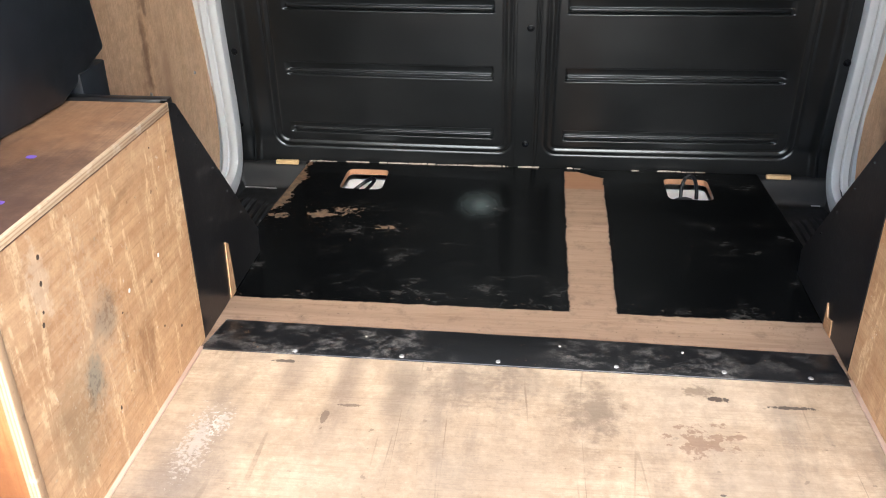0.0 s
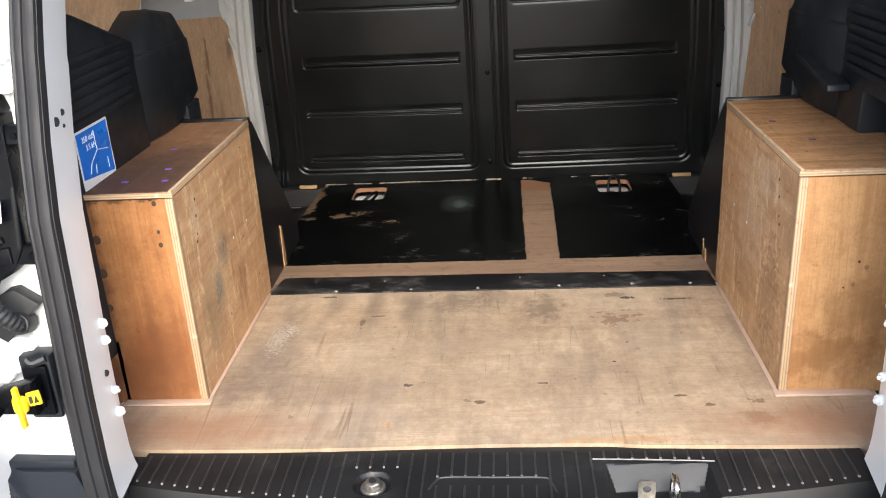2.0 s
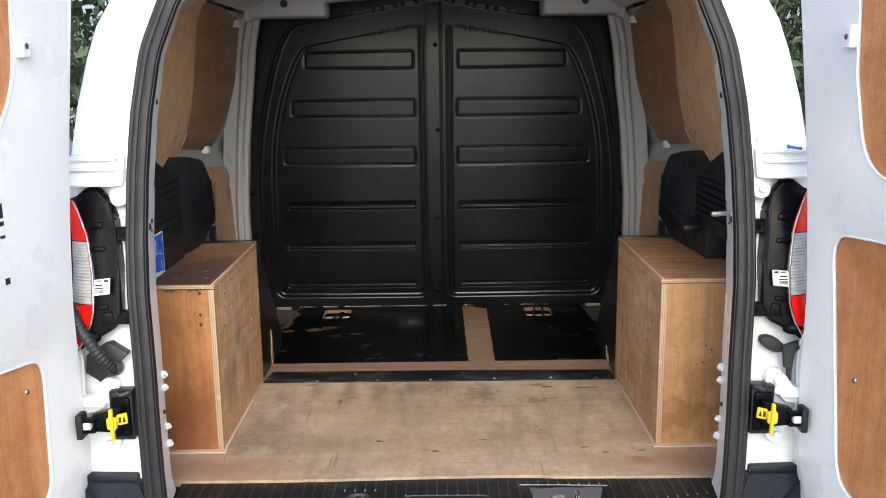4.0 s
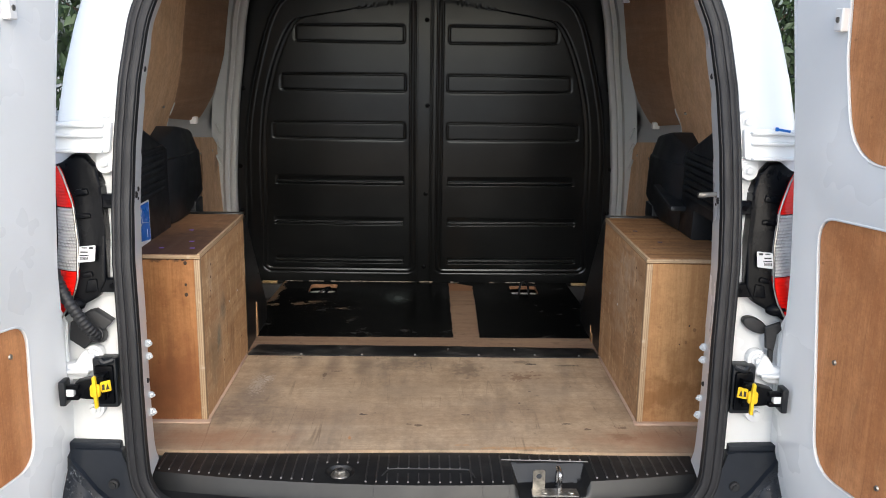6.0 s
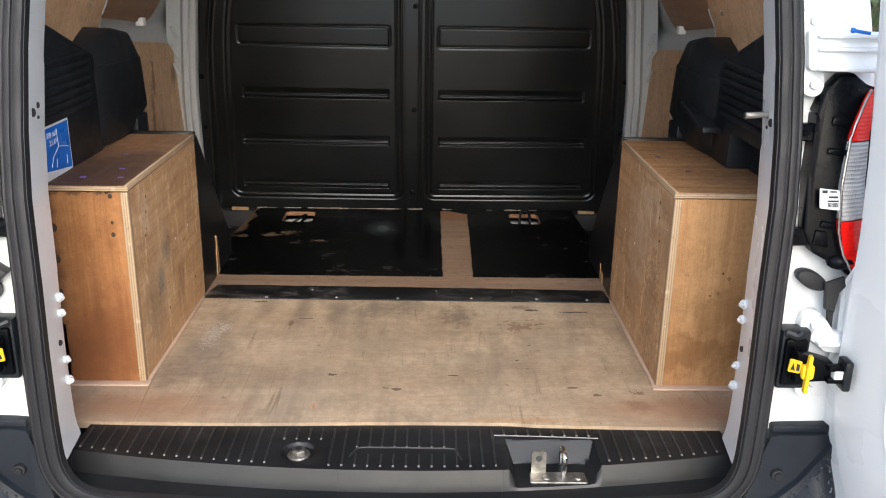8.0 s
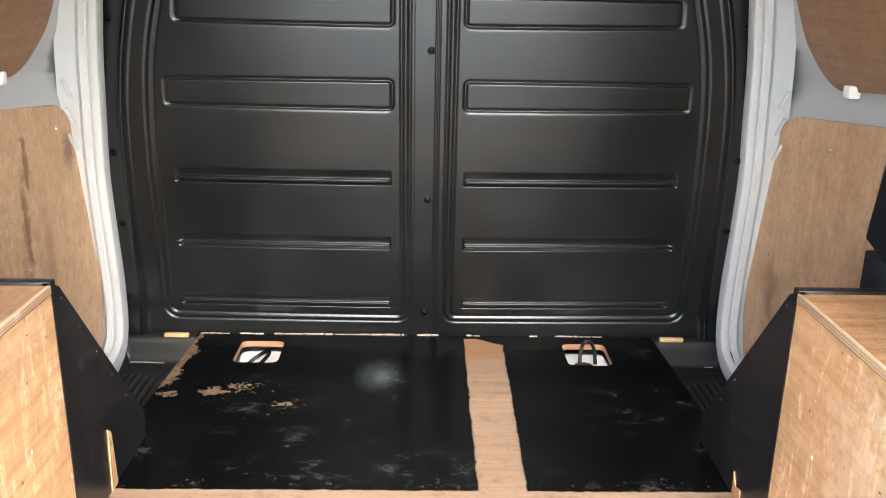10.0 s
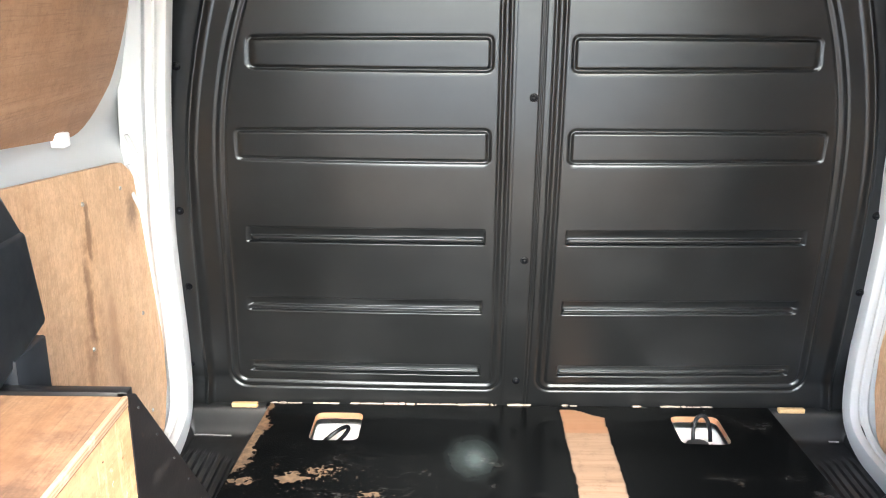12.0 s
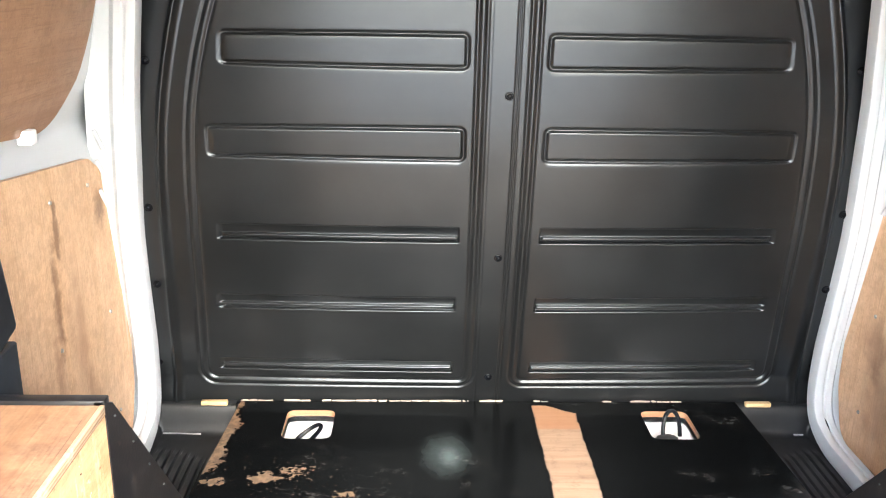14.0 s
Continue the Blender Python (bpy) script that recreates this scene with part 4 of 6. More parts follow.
def tie_ring(x, tilt):
    y = 1.10 if tilt else 1.122
    t = thing("tie_down_ring", (x, y, F - 0.026), "black steel lashing ring in a white floor recess", "lashing ring", "lashing rings")
    part("foot", ball((x - 0.01, y + 0.004, F - 0.02), 0.024, 0.016, 0.010, 2), RUBBER, t)
    pts = []
    for i in range(15):
        a = math.pi * i / 14
        u, h = 0.017 * math.cos(a), 0.048 * math.sin(a) ** 0.7
        if tilt:
            pts.append((x - 0.012 + 0.80 * h + 0.5 * u, y + 0.004 + 0.45 * h - 0.75 * u, F - 0.016 + 0.55 * h))
        else:
            pts.append((x + u, y + 0.010 + 0.35 * h, F - 0.016 + h))
    part("ring", tube(pts, 0.0042, 8), GLOSS_BLACK, t)


def step_well(s):
    """Black plastic side step, sunk beside the floor boards."""
    t = thing("side_step", (s * 0.62, 1.0, 0.46), "black ribbed plastic side step beside the floor", "step", "side steps")
    x0, x1 = 0.528, 0.694
    rise = [(y, 0.496) for y in (0.62, 0.8, 0.95, 1.05)] + [(y, 0.496) for y in span(1.07, 1.20, 14)]
    rise += [(1.210, 0.4962), (1.216, 0.4975), (1.221, 0.5005), (1.2245, 0.506), (1.229, 0.520), (1.234, 0.536), (1.2375, 0.546), (1.241, 0.5515), (1.246, 0.5545), (1.253, 0.555), (1.275, 0.555)]

    def at(u, v):
        x = x0 + (x1 - x0) * u
        y, z = rise[v]
        wing = (0.024 + 0.034 * smooth(y, 1.12, 1.19)) * smooth(x, 0.676, 0.693) * smooth(y, 1.236, 1.20)
        start = 1.165 - 0.5 * max(0.0, 0.640 - x)
        wave = 0.5 + 0.5 * math.cos((x - 0.683) * 2 * math.pi / 0.0172)
        rib = 0.0055 * smooth(wave, 0.12, 0.5) * smooth(y, start, start - 0.035) * smooth(x, 0.562, 0.570)
        return (s * x, y, z + max(wing, rib))
    part("tread", sheet(span(0, 1, 170), range(len(rise)), at), STEP_BLACK, t)
    ends = (0.598, 0.676) if s < 0 else (0.648, 0.668)
    # pale line along the foot of the riser
    worn = [(s * x, 1.2165 + 0.0015 * math.sin(60 * x), 0.4995) for x in span(ends[0], ends[1], 7)]
    part("edge_line", tube(curve(worn, 3), 0.0016, 6), PALE_TIP, t, "pale line in the crease at the foot of the riser")
    part("edge_block", block(min(s * 0.545, s * 0.60), max(s * 0.545, s * 0.60), 1.238, 1.250, 0.552, F + 0.002, 0.002), PINE, t, "bare pine block at the bulkhead foot")


floor_boards()
threshold()
tie_ring(-0.366, 0.35)
tie_ring(0.358, 0.0)
for s in (-1, 1):
    step_well(s)


# ---- bulkhead ----
def bulk_y(z, x=0.0):
    """The bulkhead leans at its foot, stands upright higher up and bows a little in plan."""
    u = z - F
    return 1.25 - 0.32 * u + 0.17 * u * u + 0.05 * x * x * smooth(z, 0.55, 0.62)


ridge_x = eased([(0.5, 0.656), (0.58, 0.650), (0.72, 0.642), (0.87, 0.632), (0.973, 0.627), (1.085, 0.620), (1.188, 0.606), (1.287, 0.585), (1.38, 0.560), (1.45, 0.54), (1.53, 0.51), (1.58, 0.47), (1.605, 0.4), (1.62, 0.2), (1.625, -0.1)])
groove_x = eased([(0.55, 0.597), (0.64, 0.590), (0.715, 0.584), (0.85, 0.575), (0.96, 0.571), (1.085, 0.564), (1.19, 0.553), (1.288, 0.531), (1.38, 0.502), (1.42, 0.485), (1.49, 0.45), (1.525, 0.415), (1.543, 0.36), (1.55, 0.2), (1.552, -0.1)])


def box_sdf(x, z, x0, x1, z0, z1, r):
    qx, qz = abs(x - (x0 + x1) / 2) - (x1 - x0) / 2 + r, abs(z - (z0 + z1) / 2) - (z1 - z0) / 2 + r
    return math.hypot(max(qx, 0), max(qz, 0)) + min(max(qx, qz), 0) - r


def corner(a, b, r):
    """The larger of two distances, rounded where both meet."""
    if a > -r and b > -r:
        return math.hypot(a + r, b + r) - r
    return max(a, b)


def bell(v, w):
    return math.exp(-(v / w) ** 2) if abs(v) < 3 * w else 0.0


PANELS = ((0.075, 0.44, 1.425, 1.482), (0.071, 0.492, 1.264, 1.3205), (0.073, 0.527, 1.099, 1.157))
SLOTS = ((0.076, 0.524, 0.936, 0.968), (0.078, 0.539, 0.7845, 0.816), (0.079, 0.553, 0.634, 0.661))


def relief(x, z):
    """How far the moulding stands proud of its plane."""
    X = abs(x)
    e = X - ridge_x(z)
    d = 0.005 * bell(e, 0.005) - 0.007 * smooth(e, 0.002, -0.016)
    g = corner(corner(X - groove_x(z), 0.604 - z, 0.030), 0.046 - X, 0.022) if z < 1.56 else 0.05
    d += 0.0020 * bell(g, 0.0042) - 0.0026 * bell(abs(g) - 0.0085, 0.0032) + 0.0010 * smooth(g, -0.004, -0.012)
    d -= 0.0022 * bell(x - 0.0145, 0.0016) + 0.0022 * bell(x - 0.0205, 0.0016)
    d -= 0.0009 * bell(x + 0.030, 0.0015)
    for x0, x1, z0, z1 in PANELS:
        if z0 - 0.02 < z < z1 + 0.02:
            t = min(1.0, max(0.0, (X - x0) / (x1 - x0)))
            zm = (z0 + z1) / 2
            q = box_sdf(X, zm + (z - zm) / (1 - 0.10 * t * t), x0, x1, z0, z1, 0.009)
            d += -0.0040 * bell(q, 0.0034) + 0.0010 * smooth(q, 0, -0.006)
    for x0, x1, z0, z1 in SLOTS:
        if z0 - 0.01 < z < z1 + 0.01:
            q = box_sdf(X, z, x0, x1, z0, z1, 0.003)
            d -= 0.0085 * smooth(q, 0.001, -0.0022) * min(1.0, 0.25 + 1.2 * max(0.0, z1 - z) / (z1 - z0))
            lip = box_sdf(X, z, x0 + 0.003, x1 - 0.003, z0 + 0.0035, z0 + 0.0125, 0.003)
            d += 0.0070 * smooth(lip, 0.0012, -0.0022)
    return d


def graded(a, b, coarse, fine, zones):
    """Steps from a to b, fine within the zones and coarse elsewhere."""
    out, v = [a], a
    while v < b - 1e-6:
        v = min(b, v + (fine if any(p <= v <= q for p, q in zones) else coarse))
        out.append(v)
    return out


def bulkhead():
    t = thing("bulkhead", (0, 1.24, F), "black moulded plastic bulkhead with pressed panels and ribs", "bulkhead")
    steps = (64, 92, 32, 6, 26, 6)
    us = [i + j / n for i, n in enumerate(steps) for j in range(n)] + [6.0]
    us = [-u for u in us[:0:-1]] + us

    def across(u, z):
        """The columns follow the moulded lines, so that these stay clean."""
        g, r = max(groove_x(z), 0.22), max(ridge_x(z), 0.29)
        knots = (0.0, 0.09, g - 0.03, g + 0.02, r - 0.02, r + 0.02, 0.715)
        i = min(5, int(abs(u)))
        x = knots[i] + (knots[i + 1] - knots[i]) * (abs(u) - i)
        return x if u >= 0 else -x

    def at(u, z):
        x = across(u, z)
        return (x, bulk_y(z, x) - relief(x, z), z)
    zones = [(0.585, 0.625)] + [(z0 - 0.008, z1 + 0.006) for x0, x1, z0, z1 in SLOTS]
    for x0, x1, z0, z1 in PANELS:
        zones += [(z0 - 0.010, z0 + 0.012), (z1 - 0.012, z1 + 0.010)]
    zs = graded(0.545, 1.66, 0.006, 0.0011, zones)
    b = sheet(us, zs, at)
    sheet(span(-0.715, 0.715, 9), span(0.545, 1.66, 9), lambda x, z: (x, bulk_y(z, x) + 0.05, z), bm=b)
    part("panel", b, BULK, t, sharp=80)
    spots = [(0.004, 1.217), (0.0, 0.905), (-0.004, 0.622), (0.0, 1.50)]
    for s in (-1, 1):
        spots += [(s * 0.622, 1.268), (s * 0.649, 0.998), (s * 0.655, 0.836), (s * 0.680, 0.648)]
    for x, z in spots:
        y = bulk_y(z, x) - relief(x, z)
        b = rod((x, y + 0.002, z), (x, y - 0.0035, z), 0.0085, 14, 0.0072, 0.001)
        ball((x, y - 0.0035, z), 0.0052, 0.0034, 0.0052, 2, b)
        part("screw", b, GLOSS_BLACK, t, "black screw head")
    rng = random.Random(4)
    for x0, x1 in ((-0.52, -0.45), (-0.43, -0.372), (-0.35, -0.04), (-0.02, 0.03), (0.094, 0.128), (0.24, 0.26), (0.30, 0.41)):
        x = x0
        while x < x1 - 0.002:
            w = min(rng.uniform(0.008, 0.05), x1 - x)
            z = F + rng.uniform(0.0007, 0.0014 if x > 0.15 else 0.0024)
            y = bulk_y(z) - 0.001 - rng.uniform(0.0, 0.0015)
            ps = [(x + rng.uniform(0, 0.003), F), (x + w - rng.uniform(0, 0.003), F), (x + w - rng.uniform(0, 0.004), z), (x + w * rng.uniform(0.3, 0.7), z + rng.uniform(-0.001, 0.0015)), (x + rng.uniform(0, 0.004), z)]
            part("seam_filler", slab(ps, lambda u, v, q: (u, q, v), y - 0.003, y + 0.002), FILLER, t, "pale filler showing along the foot")
            x += w


bulkhead()


# ---- door frames beside the bulkhead and wall lining ----
def door_post(s):
    """White door-frame post that curves down into the side sill."""
    line = curve([(0, 1.012, 1.62), (0, 1.034, 1.5), (0, 1.058, 1.376), (0, 1.095, 1.2), (0, 1.144, 0.96), (0, 1.182, 0.78), (0, 1.202, 0.68), (0, 1.207, 0.60), (0, 1.188, 0.555), (0, 1.13, 0.534), (0, 1.06, 0.531), (0, 0.9, 0.53), (0, 0.6, 0.53)], 6)
    inner = eased([(0.5, 0.69), (0.62, 0.687), (0.96, 0.672), (1.2, 0.645), (1.376, 0.615), (1.5, 0.598), (1.62, 0.565)])
    frames = []
    for i, p in enumerate(line):
        tan = (line[min(i + 1, len(line) - 1)] - line[max(i - 1, 0)]).normalized()
        out = Vector((0, tan.z, -tan.y)).normalized()
        if out.dot(Vector((0, -0.3, 0.9)) - Vector((0, p.y - 0.6, p.z))) > 0:
            out = -out
        frames.append((Vector((s * inner(p.z) - (0.016 if s > 0 else -0.010), p.y, p.z)), out, Vector((s, 0, 0))))
    prof = [(0.03, 0.0), (0.002, 0.0), (-0.002, 0.002), (-0.003, 0.006), (-0.003, 0.016), (-0.001, 0.019), (0.003, 0.021), (0.004, 0.024), (0.001, 0.027), (0.001, 0.038), (0.012, 0.043), (0.018, 0.050), (0.020, 0.092), (0.05, 0.092)]
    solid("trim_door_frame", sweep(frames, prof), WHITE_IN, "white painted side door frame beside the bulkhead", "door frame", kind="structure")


def bent(outline, x_of, thick, s, step=0.035):
    """A board that follows the wall, from an outline in (y, z)."""
    b = bmesh.new()
    b.faces.new([b.verts.new((0, y, z)) for y, z in outline])
    z = min(p[1] for p in outline) + step
    while z < max(p[1] for p in outline):
        bmesh.ops.bisect_plane(b, geom=list(b.verts) + list(b.edges) + list(b.faces), plane_co=(0, 0, z), plane_no=(0, 0, 1))
        z += step
    ext = bmesh.ops.extrude_face_region(b, geom=list(b.faces))
    for v in [g for g in ext["geom"] if isinstance(g, bmesh.types.BMVert)]:
        v.co.x = 1
    for v in b.verts:
        v.co.x = s * (x_of(v.co.z) + thick * v.co.x)
    return b


def lining(s):
    low = rounded([(0.50, 0.52), (1.172, 0.52), (1.212, 0.62), (1.224, 0.948), (1.185, 0.972), (1.150, 1.068), (1.09, 1.104), (0.50, 1.165)], [0, 0.06, 0.1, 0.012, 0.025, 0.06, 0.05, 0], 6)
    t = thing("ply_panel", (s * 0.724, 0.85, 0.545), "golden plywood lining board screwed to the side door", "ply panel", "side door linings")
    part("board", bent(low, lambda z: 0.722, 0.010, s), PLY_WALL, t)
    for y, z in ((0.916, 1.070), (1.073, 1.061), (1.12, 0.809), (0.895, 0.831), (1.12, 0.606)):
        part("screw", rod((s * 0.723, y, z), (s * 0.7195, y, z), 0.0045, 10, 0.003), STEEL, t)
    top = rounded([(0.45, 1.221), (0.985, 1.168), (1.045, 1.285), (1.03, 1.575), (0.70, 1.60), (0.45, 1.60)], [0, 0.13, 0.25, 0.05, 0, 0], 6)
    t = thing("window_panel", (s * 0.74, 0.8, 1.17), "brown plywood board closing the side window", "ply panel", "window boards")
    part("board", bent(top, lambda z: wall_x(z) - 0.012, 0.008, s), PLY_HIGH, t)
    quarter = rounded([(0.0, 1.06), (0.27, 1.09), (0.40, 1.150), (0.505, 1.195), (0.52, 1.29), (0.475, 1.40), (0.465, 1.60), (0.06, 1.60)], [0, 0.05, 0.06, 0.06, 0.2, 0.3, 0, 0], 6)
    t = thing("quarter_panel", (s * 0.70, 0.3, 1.06), "orange-brown plywood board on the rear quarter", "ply panel", "quarter boards")
    part("board", bent(quarter, lambda z: min(wall_x(z), 0.728) - 0.028, 0.009, s), PLY_WALL, t)
    rim = [Vector((s * (min(wall_x(z), 0.728) - 0.024), y + 0.006, z - 0.003)) for y, z in quarter if 0.20 < y and z < 1.26]
    solid("trim_quarter_rim", tube(rim, 0.0045, 8), WHITE_IN, "white painted rim of the body round the quarter board", "trim", kind="structure")
    part("screw", rod((s * 0.686, 0.42, 1.25), (s * 0.680, 0.42, 1.25), 0.004, 10, 0.003), STEEL, t)
    for y, z in ((0.88, 1.172), (0.95, 1.56)):
        c = thing("panel_clip", (s * 0.765, y, z), "small white plastic clip on the window sill", "clip", "panel clips")
        x = wall_x(z) - 0.01
        part("body", block(min(s * x, s * (x - 0.022)), max(s * x, s * (x - 0.022)), y - 0.012, y + 0.012, z - 0.004, z + 0.018, 0.003), PLASTIC_WHITE, c)
    b = bmesh.new()
    for i in range(3):
        z = 1.15 - 0.055 * i
        x = 0.706 + 0.004 * i
        rod((s * (x + 0.008), 1.25 - 0.2 * (z - F) - 0.026, z), (s * (x - 0.004), 1.257 - 0.2 * (z - F) - 0.026, z - 0.035), 0.004, 8, bm=b)
    solid("trim_pressing", b, WHITE_IN, "small pressed ridges in the white door frame", "trim", kind="structure")


for s in (-1, 1):
    door_post(s)
    lining(s)


# ---- plywood boxes over the wheel arches ----
def wheel_box(s):
    word = "dark-stained" if s < 0 else "golden"
    t = thing("wheel_arch_box", (s * 0.57, 0.24, F), word + " plywood box over the wheel arch, scuffed and knotted", "wooden box", "wheel arch boxes")
    xi, xo, zt = 0.5, (0.648 if s < 0 else 0.70), 0.957
    lo, hi = sorted((s * xi, s * (xi + 0.012)))
    part("side_panel", block(lo, hi, 0.012, 0.474, F, zt - 0.012, 0.0008, 1), PLY_SIDE, t)
    lo, hi = sorted((s * (xi - 0.001), s * xo))
    part("front_panel", block(lo + (0.0125 if s > 0 else 0), hi - (0.0125 if s < 0 else 0), 0.0, 0.012, F, zt - 0.0125, 0.0008, 1), PLY_FRONT if s < 0 else PLY_GOLD, t)
    lo, hi = sorted((s * (xi - 0.0015), s * (xi + 0.0122)))
    part("corner_edge", block(lo, hi, -0.0015, 0.0115, F, zt - 0.0125, 0.0015, 2), EDGE_UP, t, "pale cut plywood edge")
    lo, hi = sorted((s * (xi - 0.001), s * (xo + (0.02 if s < 0 else 0.0))))
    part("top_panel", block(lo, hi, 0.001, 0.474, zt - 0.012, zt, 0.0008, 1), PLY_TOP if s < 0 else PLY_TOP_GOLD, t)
    lo, hi = sorted((s * (xi - 0.0012), s * (xi + 0.0042)))
    part("top_edge", block(lo, hi, 0.0, 0.474, zt - 0.011, zt + 0.0012, 0.0015, 2), EDGE_FLAT, t, "pale cut plywood edge")
    lo, hi = sorted((s * (xi - 0.003), s * xo))
    part("front_edge", block(lo, hi, -0.0022, 0.0, zt - 0.0105, zt - 0.001, 0.001, 1), EDGE_FLAT, t, "pale cut plywood edge")
    if s < 0:
        part("foot_panel", block(*sorted((s * 0.640, s * 0.69)), 0.0, 0.012, F, 0.685, 0.001, 1), PLY_FRONT, t)
    dots = ((0.55, 0.13), (0.60, 0.06), (0.53, 0.06), (0.585, 0.26)) if s < 0 else ((0.57, 0.17), (0.54, 0.30))
    for x, y in dots:
        b = slab(rounded([(s * x - 0.006, y - 0.004), (s * x + 0.006, y - 0.005), (s * x + 0.007, y + 0.004), (s * x - 0.005, y + 0.005)], 0.004, 4), flat, zt, zt + 0.0006)
        part("pen_mark", b, PURPLE if s < 0 else DARK_INK, t, "purple marker dab" if s < 0 else "dark marker dab")
    rng = random.Random(11 + s)
    spots = ((0.55, 0.95, 5), (0.536, 0.947, 5), (0.531, 0.937, 4), (0.532, 0.887, 3), (0.532, 0.864, 4), (0.505, 0.931, 3), (0.64, 0.876, 7), (0.642, 0.815, 8), (0.643, 0.75, 6)) if s < 0 else ((0.605, 0.80, 2), (0.585, 0.755, 1.5))
    for x, z, r in spots:
        part("knot", ball((s * x, -0.0002, z), 0.001 * r, 0.0008, 0.0012 * r, 2), DARK_KNOT, t, "dark knot hole")
    for y, z, r, mt in ((0.099, 0.91, 3, DARK_KNOT), (0.08, 0.837, 3, DARK_KNOT), (0.085, 0.85, 2, DARK_KNOT), (0.093, 0.881, 3, DARK_KNOT), (0.365, 0.772, 3, PLASTIC_WHITE), (0.269, 0.77, 3, PLASTIC_WHITE)):
        part("fleck", ball((s * (xi - 0.0002), y, z), 0.0008, 0.001 * r, 0.0012 * r, 1), mt, t)
    for i in range(14):
        y, z = rng.uniform(0.03, 0.40), rng.uniform(0.62, 0.93)
        part("fleck", ball((s * (xi - 0.0002), y, z), 0.0007, rng.uniform(0.001, 0.003), rng.uniform(0.001, 0.004), 1), PLY_EDGE if i % 3 else DARK_KNOT, t)


def gusset(s):
    t = thing("gusset_board", (s * 0.507, 0.6, F), "black-painted triangular board behind the wheel arch box", "board", "gusset boards")
    pts = [(0.4745, F + 0.001), (0.775, F + 0.001), (0.78, 0.61), (0.50, 0.948), (0.4745, 0.9605)]
    part("board", slab(pts, lambda u, v, w: (s * w, u, v), 0.4995, 0.512, 0.001, 1), BLACK_BOARD, t)
    lo, hi = sorted((s * 0.5, s * 0.655))
    part("cap", block(lo, hi, 0.4745, 0.492, 0.93, 0.9615, 0.002), BLACK_BOARD, t, "black cap strip along the box's top edge")
    if s < 0:
        part("bare_stripe", slab([(0.600, F + 0.002), (0.625, F + 0.002), (0.618, 0.66), (0.606, 0.668)], lambda u, v, w: (s * w, u, v), 0.4975, 0.4996), PLY_SIDE, t, "bare wood where the paint is missing")
    else:
        part("bare_stripe", slab([(0.565, F + 0.002), (0.60, F + 0.002), (0.602, 0.605), (0.59, 0.585), (0.57, 0.59)], lambda u, v, w: (s * w, u, v), 0.4975, 0.4996), PLY_SIDE, t, "bare wood where the paint is missing")
    for i in range(5):
        q = i / 5
        part("screw", rod((s * 0.4975, 0.50 + 0.25 * q, 0.93 - 0.31 * q), (s * 0.4995, 0.50 + 0.25 * q, 0.93 - 0.31 * q), 0.0014, 8), RUBBER, t)


DARK_KNOT = moulding("dark_knot", (0.05, 0.028, 0.015), 0.7, 200, 0.2)
for s in (-1, 1):
    wheel_box(s)
    gusset(s)


